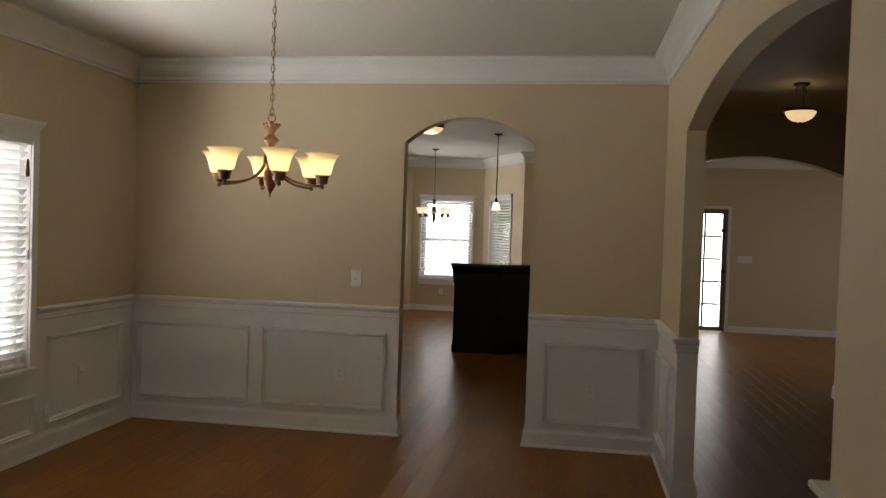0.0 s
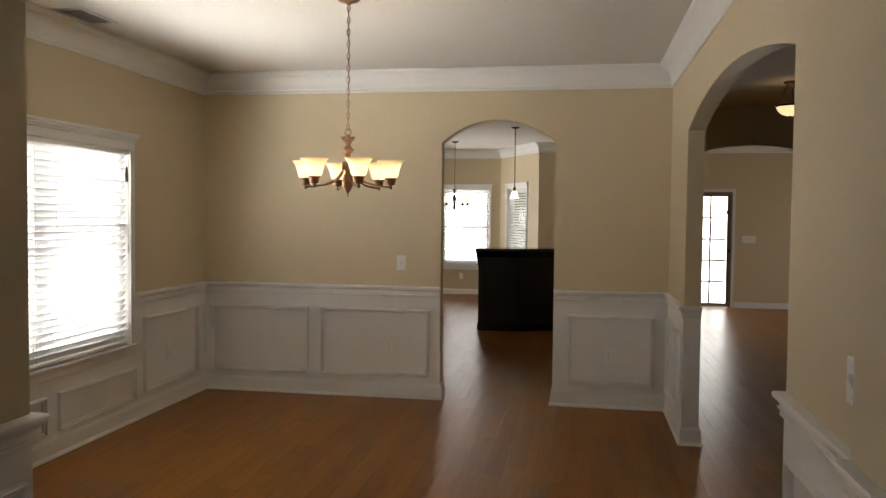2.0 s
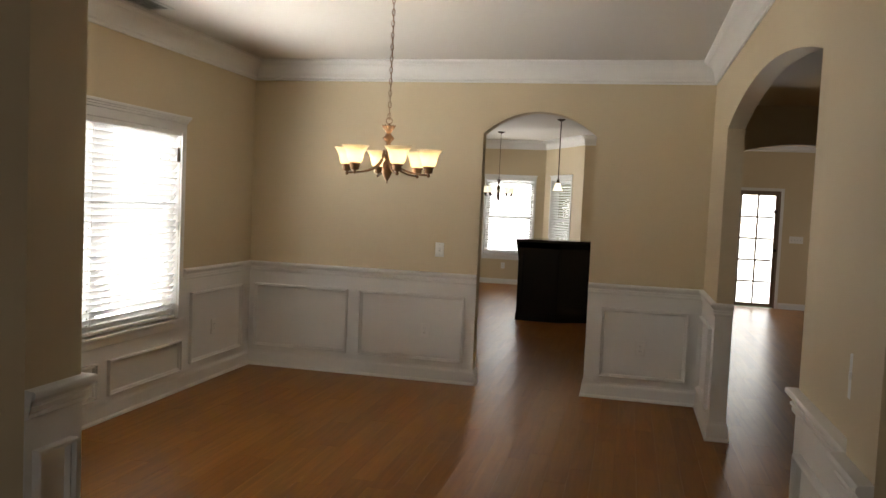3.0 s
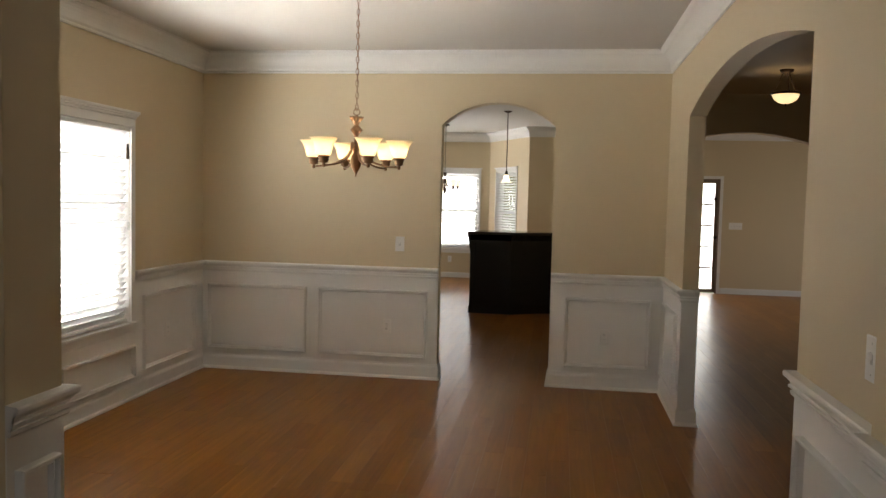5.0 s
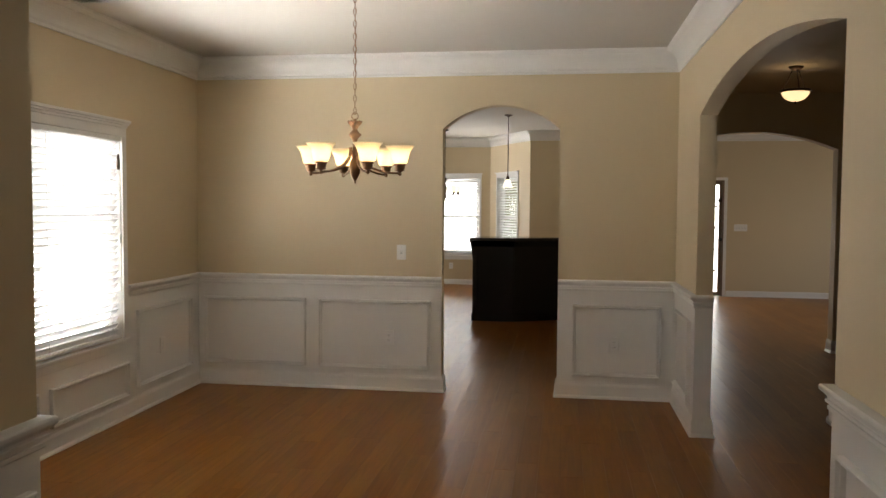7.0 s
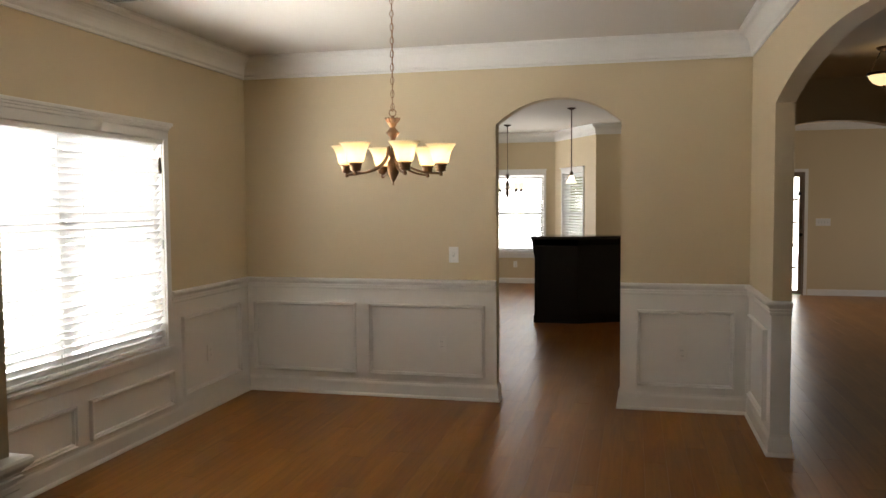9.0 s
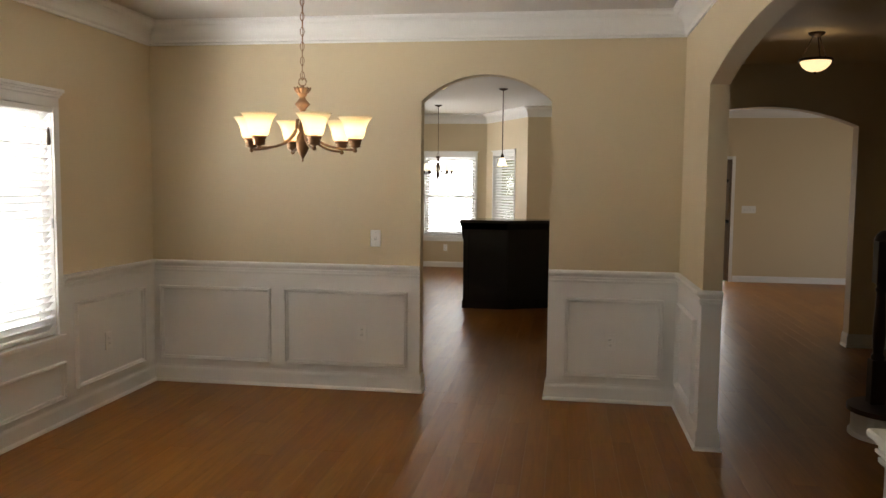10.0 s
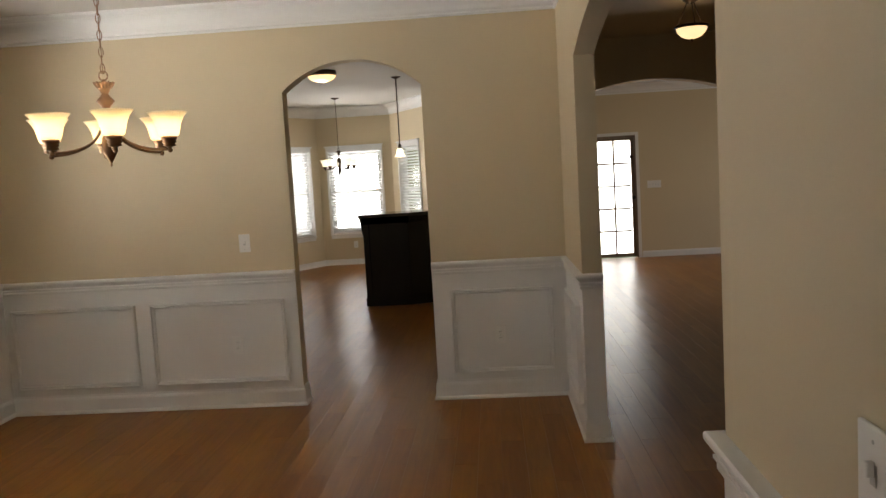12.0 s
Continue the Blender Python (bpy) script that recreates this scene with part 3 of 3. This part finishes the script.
for k in (1, 2):
    part("muntin", boxed(gx[k] - 0.015, gx[k] + 0.015, 0.04, 0.066, gz[0], gz[5]), DOORBROWN, lf)
for k in range(1, 5):
    for j in range(3):
        part("muntin", boxed(gx[j] + 0.015, gx[j + 1] - 0.015, 0.042, 0.064, gz[k] - 0.015, gz[k] + 0.015), DOORBROWN, lf)
for j in range(3):
    for k in range(5):
        g = part("pane", boxed(gx[j], gx[j + 1], 0.050, 0.055, gz[k], gz[k + 1]), GLASS, lf)
        g.visible_shadow = False
part("deadbolt", lathe([(0.03, 0), (0.03, 0.012), (0.018, 0.02), (0, 0.02)], 16), BLACK, door, "black latch", True).matrix_local = pose(lx1 - 0.05, 0.03, 1.64, 90)
part("door_knob", lathe([(0.03, 0), (0.03, 0.008), (0.012, 0.015), (0.012, 0.035), (0.028, 0.045), (0.03, 0.06), (0.02, 0.072), (0, 0.075)], 16), BLACK, door, "black round knob", True).matrix_local = pose(lx1 - 0.03, 0.03, 0.98, 90)
for a, b, z0, z1 in ((dx0 - 0.05, dx0, 0, dz1), (dx1, dx1 + 0.05, 0, dz1), (dx0 - 0.05, dx1 + 0.05, dz1, dz1 + 0.05)):
    part("casing", boxed(a, b, -0.018, 0.0, z0, z1, bevel=0.003), WHITE, door)

# ---- dining chandelier ----
CX, CY = -0.165, 3.82


def shade_profile(r0, r1, h, t=0.004):
    out = [(r0 - 0.006, 0.0)]
    for k in range(13):
        s = k / 12
        r = r0 + (r1 - r0) * (0.10 * math.sin(min(1, 3 * s) * math.pi / 2) + 0.22 * s + 0.68 * s ** 3.2)
        out.append((r, 0.004 + (h - 0.004) * s))
    return [(0.012, 0.0)] + out + [(r - t, z) for r, z in reversed(out[1:])] + [(0.014, t)]


def chandelier(name, label, m, arms, reach, rim_z, tip_z, cup_z, top_z, spin, shade_r, shade_h, metal, shade_mat, lit, rod):
    ch = thing(name, label, "chandelier", m)
    base = rim_z - shade_h
    body = lathe([(0, tip_z), (0.005, tip_z + 0.004), (0.003, tip_z + 0.012), (0.006, tip_z + 0.02), (0.012, tip_z + 0.028), (0.026, tip_z + 0.055), (0.030, tip_z + 0.085), (0.026, tip_z + 0.115), (0.014, tip_z + 0.135), (0.019, tip_z + 0.145), (0.024, tip_z + 0.158), (0.014, tip_z + 0.17), (0.010, tip_z + 0.20), (0.016, tip_z + 0.215), (0.011, tip_z + 0.228), (0.017, tip_z + 0.238), (0.036, tip_z + 0.258), (0.020, tip_z + 0.276), (0.012, tip_z + 0.288), (0.017, cup_z - 0.040), (0.024, cup_z - 0.022), (0.033, cup_z - 0.006), (0.034, cup_z - 0.002), (0.020, cup_z - 0.010), (0.010, cup_z - 0.006), (0.008, cup_z + 0.01), (0, cup_z + 0.012)], 24)
    part("column", body, metal, ch, "turned bronze column", True)
    part("hanging_loop", tube([(0.018 * math.cos(a), 0, cup_z + 0.024 + 0.018 * math.sin(a)) for a in (2 * math.pi * k / 14 for k in range(14))], 0.003, 6, closed=True), metal, ch, "", True)
    for k in range(10):
        a = 2 * math.pi * k / 10
        part("crown_leaf", tube([(0.022 * math.cos(a), 0.022 * math.sin(a), cup_z - 0.024), (0.033 * math.cos(a), 0.033 * math.sin(a), cup_z - 0.009), (0.039 * math.cos(a), 0.039 * math.sin(a), cup_z)], [0.005, 0.006, 0.003], 6), metal, ch, "", True)
    for k in range(arms):
        a = spin + 2 * math.pi * k / arms
        ca, sa = math.cos(a), math.sin(a)
        pts = []
        for j in range(15):
            s = j / 14
            r = 0.026 + (reach - 0.026) * (1 - math.cos(s * math.pi / 2)) ** 1.35
            z = (rim_z - 0.008) + (base - 0.052 - rim_z + 0.008) * math.sin(s * math.pi / 2) ** 1.15
            pts.append((r * ca, r * sa, z))
        part("arm", tube(pts, 0.0055, 8), metal, ch, "curved bronze arm", True)
        x, y = reach * ca, reach * sa
        part("socket", lathe([(0, base - 0.066), (0.008, base - 0.062), (0.010, base - 0.054), (0.006, base - 0.046), (0.014, base - 0.042), (0.027, base - 0.038), (0.021, base - 0.030), (0.029, base - 0.026), (0.023, base - 0.017), (0.031, base - 0.013), (0.031, base - 0.002), (0, base)], 18, at=(x, y, 0)), metal, ch, "ribbed bronze socket cup", True)
        sh = part("shade", lathe(shade_profile(0.50 * shade_r, shade_r, shade_h), 28, at=(x, y, base)), shade_mat, ch, "frosted amber glass bell shade", True)
        if lit:
            bulb = part("bulb", lathe([(0, 0.008), (0.012, 0.010), (0.013, 0.018), (0.022, 0.032), (0.023, 0.042), (0.015, 0.056), (0, 0.060)], 12, at=(x, y, base)), BULB, sh, "", True)
    if rod:
        part("rod", tube([(0, 0, cup_z + 0.03), (0, 0, top_z - 0.02)], 0.004, 8), metal, ch, "", True)
    else:
        links = int((top_z - 0.05 - cup_z - 0.04) / 0.031)
        me = None
        for j in range(links):
            zc = cup_z + 0.052 + j * (top_z - 0.075 - cup_z - 0.03) / (links - 1)
            if me is None:
                o = part("chain_link", tube([(0.0085 * math.cos(b), 0, 0.02 * math.sin(b)) for b in (2 * math.pi * i / 12 for i in range(12))], 0.002, 5, closed=True), metal, ch, "", True)
                me = o.data
            else:
                o = new("chain_link", me)
                o.parent = ch
            o.location = (0, 0, zc)
            o.rotation_euler = (0, 0, radians(90 * (j % 2) + 20))
        part("wire", tube([(0, 0, cup_z + 0.03), (0.003, 0.002, (cup_z + top_z) / 2), (0, 0, top_z - 0.03)], 0.0016, 5), metal, ch)
    part("canopy", lathe([(0, top_z - 0.036), (0.010, top_z - 0.034), (0.016, top_z - 0.026), (0.050, top_z - 0.018), (0.062, top_z - 0.008), (0.063, top_z), (0, top_z)], 28), metal, ch, "bronze ceiling canopy", True)
    return ch


SPIN = radians(-60)
chandelier("chandelier", "antique bronze six-arm chandelier with lit amber glass shades", pose(CX, CY, 0), 6, 0.244, 1.822, 1.622, 1.955, TOP, SPIN, 0.078, 0.093, BRONZE, SHADE, True, False)
for k in range(6):
    a = SPIN + math.pi * k / 3
    lamp("chandelier_bulb", "POINT", pose(CX + 0.244 * math.cos(a), CY + 0.244 * math.sin(a), 1.806), 1.1, WARM, 0.02)

# ---- kitchen and nook lamps ----
chandelier("nook_chandelier", "dark bronze five-arm chandelier with lit white glass shades", pose(-1.05, 13.28, 0), 5, 0.24, 1.86, 1.60, 1.99, KTOP, radians(172), 0.075, 0.10, DARKBRONZE, OPAL_OFF, False, True)

pend = thing("pendant_lamp", "slim bronze pendant lamp with a lit glass bell shade", "lamp", pose(0.166, 11.16, 0))
part("canopy", lathe([(0, KTOP - 0.03), (0.012, KTOP - 0.03), (0.05, KTOP - 0.014), (0.065, KTOP), (0, KTOP)], 24), DARKBRONZE, pend, "", True)
part("rod", tube([(0, 0, 1.94), (0, 0, KTOP - 0.02)], 0.007, 8), DARKBRONZE, pend, "", True)
part("socket", lathe([(0, 1.96), (0.012, 1.955), (0.022, 1.93), (0.026, 1.895), (0, 1.895)], 16), DARKBRONZE, pend, "", True)
part("shade", lathe([(0.022, 1.90), (0.030, 1.895), (0.040, 1.87), (0.050, 1.83), (0.065, 1.80), (0.077, 1.787), (0.074, 1.787), (0.062, 1.803), (0.047, 1.832), (0.037, 1.87), (0.022, 1.897)], 24), OPAL_OFF, pend, "ribbed white glass bell shade", True)
part("bulb", lathe([(0, 1.80), (0.02, 1.81), (0.024, 1.83), (0.014, 1.87), (0, 1.89)], 12), BULB, pend, "", True)
lamp("pendant_bulb", "POINT", pose(0.166, 11.16, 1.77), 2.0, WARM, 0.03)


def bowl_lamp(name, label, m, r, drop, depth, rods):
    ob = thing(name, label, "lamp", m)
    prof = [(r * math.sin(t), -drop - depth * math.cos(t)) for t in (math.pi / 2 * k / 10 for k in range(11))]
    part("bowl", lathe(prof + [(r - 0.006, -drop + 0.001), (0, -drop - depth + 0.012)], 32), OPAL, ob, "lit alabaster glass bowl", True)
    part("rim", lathe([(r - 0.004, -drop - 0.012), (r + 0.010, -drop - 0.010), (r + 0.013, -drop), (r + 0.008, -drop + 0.008), (r - 0.004, -drop + 0.008)], 32), DARKBRONZE, ob, "dark bronze rim", True)
    part("finial", lathe([(0, -drop - depth - 0.02), (0.008, -drop - depth - 0.012), (0.010, -drop - depth), (0, -drop - depth + 0.004)], 12), DARKBRONZE, ob, "", True)
    part("canopy", lathe([(0, -0.04), (0.02, -0.035), (0.055, -0.016), (0.062, 0), (0, 0)], 24), DARKBRONZE, ob, "", True)
    if rods:
        for k in range(3):
            a = 2 * math.pi * k / 3 + 0.5
            part("rod", tube([(0.03 * math.cos(a), 0.03 * math.sin(a), -0.03), (r * math.cos(a), r * math.sin(a), -drop)], 0.004, 6), DARKBRONZE, ob, "", True)
    else:
        part("pan", lathe([(0, -0.001), (r + 0.006, -0.001), (r + 0.012, -drop + 0.006), (r - 0.01, -drop + 0.006), (0, -drop + 0.006)], 32), DARKBRONZE, ob, "dark bronze pan", True)
    return ob


bowl_lamp("hall_lamp", "semi-flush ceiling lamp with a lit alabaster bowl and bronze rods", pose(2.88, 6.86, TOP), 0.113, 0.205, 0.09, True)
lamp("hall_bulb", "POINT", pose(2.88, 6.86, TOP - 0.13), 0.12, WARM, 0.05)
bowl_lamp("kitchen_ceiling_lamp", "flush ceiling lamp with a lit alabaster bowl and bronze pan", pose(-0.60, 10.2, KTOP), 0.165, 0.045, 0.085, False)
lamp("kitchen_bulb", "POINT", pose(-0.60, 10.2, KTOP - 0.18), 4.0, WARM, 0.06)

# ---- kitchen island with raised bar ----
isl = thing("kitchen_island", "dark espresso wood kitchen island with a raised bar", "island", pose(0, 0, 0))
ix0, iy0 = -0.215, 10.10
foot = [(ix0, iy0), (0.33, iy0), (1.0, iy0 + 0.34), (1.0, 11.55), (ix0, 11.55)]
bm = bmesh.new()
prism(bm, foot, lambda u, v, s: (u, v, (0.09, 1.062)[s]))
part("body", bm, ESPRESSO, isl)
kick = [(ix0 - 0.012, iy0 - 0.012), (0.333, iy0 - 0.012), (1.012, iy0 + 0.332), (1.012, 11.55), (ix0 - 0.012, 11.55)]
bm = bmesh.new()
prism(bm, kick, lambda u, v, s: (u, v, (0.0, 0.10)[s]))
part("plinth", bm, ESPRESSO, isl, "moulded dark wood plinth")
for x0, x1 in ((ix0 + 0.0, ix0 + 0.07), (0.26, 0.322)):
    part("corner_post", boxed(x0, x1, iy0 - 0.016, iy0 - 0.001, 0.10, 0.985, bevel=0.004), ESPRESSO, isl)
cor = bmesh.new()
prof = [(0, 1.062), (-0.045, 1.062), (-0.045, 1.04), (-0.035, 1.02), (-0.018, 0.99), (-0.014, 0.95), (-0.008, 0.90), (-0.014, 0.87), (0, 0.83)]
prism(cor, prof, lambda u, z, s: (ix0 + u, (iy0 + 0.02, iy0 + 0.08)[s], z))
part("corbel", cor, ESPRESSO, isl, "scrolled dark wood corbel")
bar = [(ix0 - 0.045, iy0 - 0.05), (0.34, iy0 - 0.05), (1.05, iy0 + 0.30), (1.05, 10.65), (ix0 - 0.045, 10.65)]
bm = bmesh.new()
prism(bm, bar, lambda u, v, s: (u, v, (1.062, 1.10)[s]))
part("bar_top", bm, STONE, isl, "polished dark stone bar top")
cr = mould([(ix0, 10.6), (ix0, iy0), (0.33, iy0), (1.0, iy0 + 0.34)][::-1], [(0, 0.985), (0.008, 0.985), (0.012, 1.0), (0.028, 1.04), (0.032, 1.062), (0, 1.062)])
part("cornice", cr, ESPRESSO, isl, "dark wood cornice under the bar")

# ---- switches and outlets ----


def plate(name, label, m, w, h, kind, group):
    """A wall plate in the local frame m: x along the wall, y towards the room."""
    ob = thing(name, label, "switch" if kind == "switch" else "outlet", m, group)
    part("cover_plate", boxed(-w / 2, w / 2, 0, 0.008, -h / 2, h / 2, bevel=0.003), PLASTIC, ob)
    if kind == "switch":
        gangs = max(1, round((w - 0.03) / 0.046))
        for k in range(gangs):
            x = (k - (gangs - 1) / 2) * 0.046
            part("toggle", boxed(x - 0.005, x + 0.005, 0.008, 0.019, -0.002, 0.018, bevel=0.002), PLASTIC, ob)
            part("toggle_slot", boxed(x - 0.008, x + 0.008, 0.0075, 0.0092, -0.014, 0.014), GREYMETAL, ob)
    else:
        for z in (-0.02, 0.02):
            so = part("socket", boxed(-0.017, 0.017, 0.007, 0.0105, z - 0.014, z + 0.014, bevel=0.003), PLASTIC, ob)
            for x in (-0.0065, 0.0065):
                part("slot", boxed(x - 0.0012, x + 0.0012, 0.0104, 0.0109, z - 0.004, z + 0.006), SLOT_SHADE, so)
    for z in ((-0.042, 0.042) if kind == "switch" else (0.0,)):
        part("screw", lathe([(0.003, 0), (0.0025, 0.0012), (0, 0.0015)], 8), GREYMETAL, ob).matrix_local = pose(0, 0.008, z, -90)
    return ob


PN = lambda x, z, off=0.0: Matrix(((-1, 0, 0, x), (0, -1, 0, NORTH - off), (0, 0, 1, z), (0, 0, 0, 1)))
PW = lambda y, z, off=0.0: Matrix(((0, 1, 0, WEST + off), (-1, 0, 0, y), (0, 0, 1, z), (0, 0, 0, 1)))
PE = lambda y, z, off=0.0: Matrix(((0, -1, 0, EAST - off), (1, 0, 0, y), (0, 0, 1, z), (0, 0, 0, 1)))
plate("light_switch", "white toggle light switch on the beige wall", PN(-0.347, 1.132), 0.076, 0.122, "switch", "switches")
plate("light_switch", "white toggle light switch near the foyer", PE(1.697, 1.11), 0.09, 0.122, "switch", "switches")
plate("wall_outlet", "white outlet set in a wainscot panel", PN(-0.446, 0.434, 0.004), 0.074, 0.122, "outlet", "outlets")
plate("wall_outlet", "white outlet set in a wainscot panel", PN(1.35, 0.43, 0.004), 0.074, 0.122, "outlet", "outlets")
plate("wall_outlet", "white outlet on the wainscot beside the window", PW(5.36, 0.43, 0.004), 0.074, 0.122, "outlet", "outlets")
plate("light_switch", "wide white four-gang switch plate beside the patio door", Matrix(((-1, 0, 0, 3.96), (0, -1, 0, 13.85), (0, 0, 1, 1.18), (0, 0, 0, 1))), 0.22, 0.118, "switch", "switches")
plate("wall_outlet", "white outlet low on the nook wall", Matrix(((-1, 0, 0, -1.17), (0, -1, 0, 15.0), (0, 0, 1, 0.36), (0, 0, 0, 1))), 0.074, 0.12, "outlet", "outlets")

# ---- ceiling vent ----
vent = thing("ceiling_vent", "white slotted metal ceiling vent", "vent", pose(-1.86, 3.98, TOP, 0, 0, 0))
vw, vl = 0.075, 0.16
part("vent_frame", frame_sweep(-vw - 0.022, vw + 0.022, -vl - 0.022, vl + 0.022, [(0, 0), (0, 0.004), (0.022, 0.007), (0.022, 0)], lambda u, v, o: (u, v, -o)), GREYMETAL, vent)
# Flat dark sheet that paints the shade of an open duct.
part("backing", boxed(-vw, vw, -vl, vl, -0.002, -0.0005), SLOT_SHADE, vent, "dark sheet for the shade behind the slats")
for k in range(9):
    x = -vw + 0.008 + k * (2 * vw - 0.016) / 8
    s = boxed(-0.005, 0.005, -vl, vl, -0.0006, 0.0006)
    part("slat", s, GREYMETAL, vent).matrix_local = pose(x, 0, -0.005, 0, 35, 0)

# ---- staircase ----
stair = thing("staircase", "staircase with dark stained treads and white risers", "stairs", pose(0, 0, 0))


def bullnose(r, back=5.53):
    """Plan outline of the starting step with a rounded west end."""
    turn = [(3.05 - r * math.sin(a), 5.53 + r * math.cos(a)) for a in (math.pi * j / 20 for j in range(21))]
    return [(4.15, 5.53 + r)] + turn + [(4.15, 5.53 - r)]


for name, r, z0, z1, mat, label in (("riser", 0.235, 0.0, 0.155, WHITE, "white curved starting riser"), ("tread", 0.262, 0.155, 0.185, DARKWOOD, "dark bullnose starting tread"), ("shoe_moulding", 0.25, 0.0, 0.022, WHITE, "")):
    bm = bmesh.new()
    prism(bm, bullnose(r), lambda u, v, s: (u, v, (z0, z1)[s]))
    part(name, bm, mat, stair, label)
for k in range(1, 11):
    y, z = 5.53 - 0.255 * (k - 1), 0.185 * (k + 1)
    part("riser", boxed(3.12, 4.15, y - 0.255, y - 0.0, z - 0.185, z - 0.03), WHITE, stair)
    part("tread", boxed(3.10, 4.15, y - 0.255, y + 0.028, z - 0.03, z, bevel=0.006), DARKWOOD, stair)
newel = thing("newel_post", "dark stained turned newel post on the starting step", "newel", pose(2.97, 5.60, 0.185))
part("shaft", boxed(-0.045, 0.045, -0.045, 0.045, 0, 0.28, bevel=0.004), DARKWOOD, newel)
part("turning", lathe([(0.04, 0.28), (0.042, 0.30), (0.028, 0.32), (0.034, 0.36), (0.038, 0.45), (0.030, 0.62), (0.026, 0.70), (0.036, 0.72), (0.026, 0.74), (0.04, 0.76)], 20), DARKWOOD, newel, "", True)
part("block", boxed(-0.045, 0.045, -0.045, 0.045, 0.76, 1.02, bevel=0.004), DARKWOOD, newel)
part("cap", lathe([(0.05, 1.02), (0.058, 1.03), (0.05, 1.045), (0.045, 1.06), (0.02, 1.085), (0, 1.09)], 20), DARKWOOD, newel, "", True)
rail = thing("handrail", "dark stained handrail rising along the stairs", "handrail", pose(0, 0, 0))
part("rail", tube([(2.99, 5.585, 1.13), (3.06, 5.57, 1.13), (3.16, 5.50, 1.14), (3.16, 5.4, 1.16), (3.16, 3.3, 2.68)], 0.028, 12), DARKWOOD, rail, "", True)
for k in range(1, 9):
    y, z = 5.53 - 0.255 * (k - 1), 0.185 * (k + 1)
    for d in (0.05, 0.18):
        part("baluster", tube([(3.16, y - d, z), (3.16, y - d, 1.16 + (5.4 - y + d) * 0.722 - 0.02)], 0.011, 8), DARKWOOD, rail, "", True)

# ---- front door, added out of view, its pane passes the foyer fill ----
fd = thing("door_2", "dark stained front door, added out of view, closed, with a glass panel for the fill", "door", pose(0, -2.44, 0), kind="structure")
fb = bmesh.new()
box(fb, 0.1, 0.28, -0.03, 0.02, 0, 2.3)
box(fb, 1.12, 1.3, -0.03, 0.02, 0, 2.3)
box(fb, 0.28, 1.12, -0.03, 0.02, 0, 0.75)
box(fb, 0.28, 1.12, -0.03, 0.02, 2.1, 2.3)
part("door_leaf", fb, DARKWOOD, fd)
g = part("pane", boxed(0.28, 1.12, -0.008, -0.002, 0.75, 2.1), GLASS, fd)
g.visible_shadow = False

# ---- floor planks ----
PW_, GAP, TH = 0.127, 0.0003, 0.012
plank_rnd = random.Random(7)
LENGTHS = (0.61, 0.84, 1.07, 1.3)


def plank_mesh(length):
    bm = bmesh.new()
    w = PW_ / 2 - GAP
    top, c = 0.0, 0.0004
    lo = [(-w, GAP, -TH), (w, GAP, -TH), (w, length - GAP, -TH), (-w, length - GAP, -TH)]
    mi = [(x, y, -c) for x, y, _ in lo]
    hi = [(x - math.copysign(c, x), y + (c if y < 0.1 else -c), top) for x, y, _ in lo]
    rings = [[bm.verts.new(p) for p in r] for r in (lo, mi, hi)]
    for a, b in zip(rings, rings[1:]):
        for k in range(4):
            bm.faces.new((a[k], a[(k + 1) % 4], b[(k + 1) % 4], b[k]))
    bm.faces.new(rings[2])
    bmesh.ops.recalc_face_normals(bm, faces=bm.faces[:])
    me = bpy.data.meshes.new("plank")
    bm.to_mesh(me)
    bm.free()
    me.materials.append(PLANK)
    return me


PLANK_MESH = {length: plank_mesh(length) for length in LENGTHS}


def spans(x):
    """The stretches of floor along y in the plank row at x."""
    got = sorted((y0, y1) for x0, x1, y0, y1 in ROOMS if x0 - 0.02 < x + PW_ / 2 < x1 + 0.02)
    out = []
    for y0, y1 in got:
        if out and y0 <= out[-1][1] + 0.2:
            out[-1][1] = max(out[-1][1], y1)
        else:
            out.append([y0, y1])
    return out


verts, faces, single = [], [], 0
x = -2.74
while x < 7.0:
    for y0, y1 in spans(x):
        y, cut = y0 - 0.02, plank_rnd.uniform(0.25, 1.2)
        while y < y1 - 0.01:
            length = cut or plank_rnd.choice(LENGTHS)
            whole, cut = not cut, 0.0
            if y + length > y1 - 0.25:
                length, whole = y1 + 0.02 - y, False
            near = -2.2 < x < 1.95 and 1.0 < y < 6.6 or 1.95 <= x < 2.9 and 2.0 < y < 6.2 or 0.0 < x < 0.9 and 6.6 <= y < 9.5
            if whole and near and single < 300:
                ob = new("plank", PLANK_MESH[length])
                ob.location = (x + PW_ / 2, y, plank_rnd.uniform(-0.0003, 0.0))
                ob.rotation_euler = (0, radians(plank_rnd.uniform(-0.02, 0.02)), 0)
                ob.parent = floor
                single += 1
            else:
                n, cx, base = len(verts), x + PW_ / 2, PLANK_MESH[LENGTHS[0]]
                stretch = length - LENGTHS[0]
                verts += [(cx + v.co.x, y + v.co.y + (stretch if v.co.y > 0.3 else 0), v.co.z) for v in base.vertices]
                faces += [tuple(n + i for i in q.vertices) for q in base.polygons]
            y += length
    x += PW_
me = bpy.data.meshes.new("planks")
me.from_pydata(verts, [], faces)
me.materials.append(PLANKS)
rest = new("planks", me)
rest.parent = floor
rest["kind"] = "stuff"
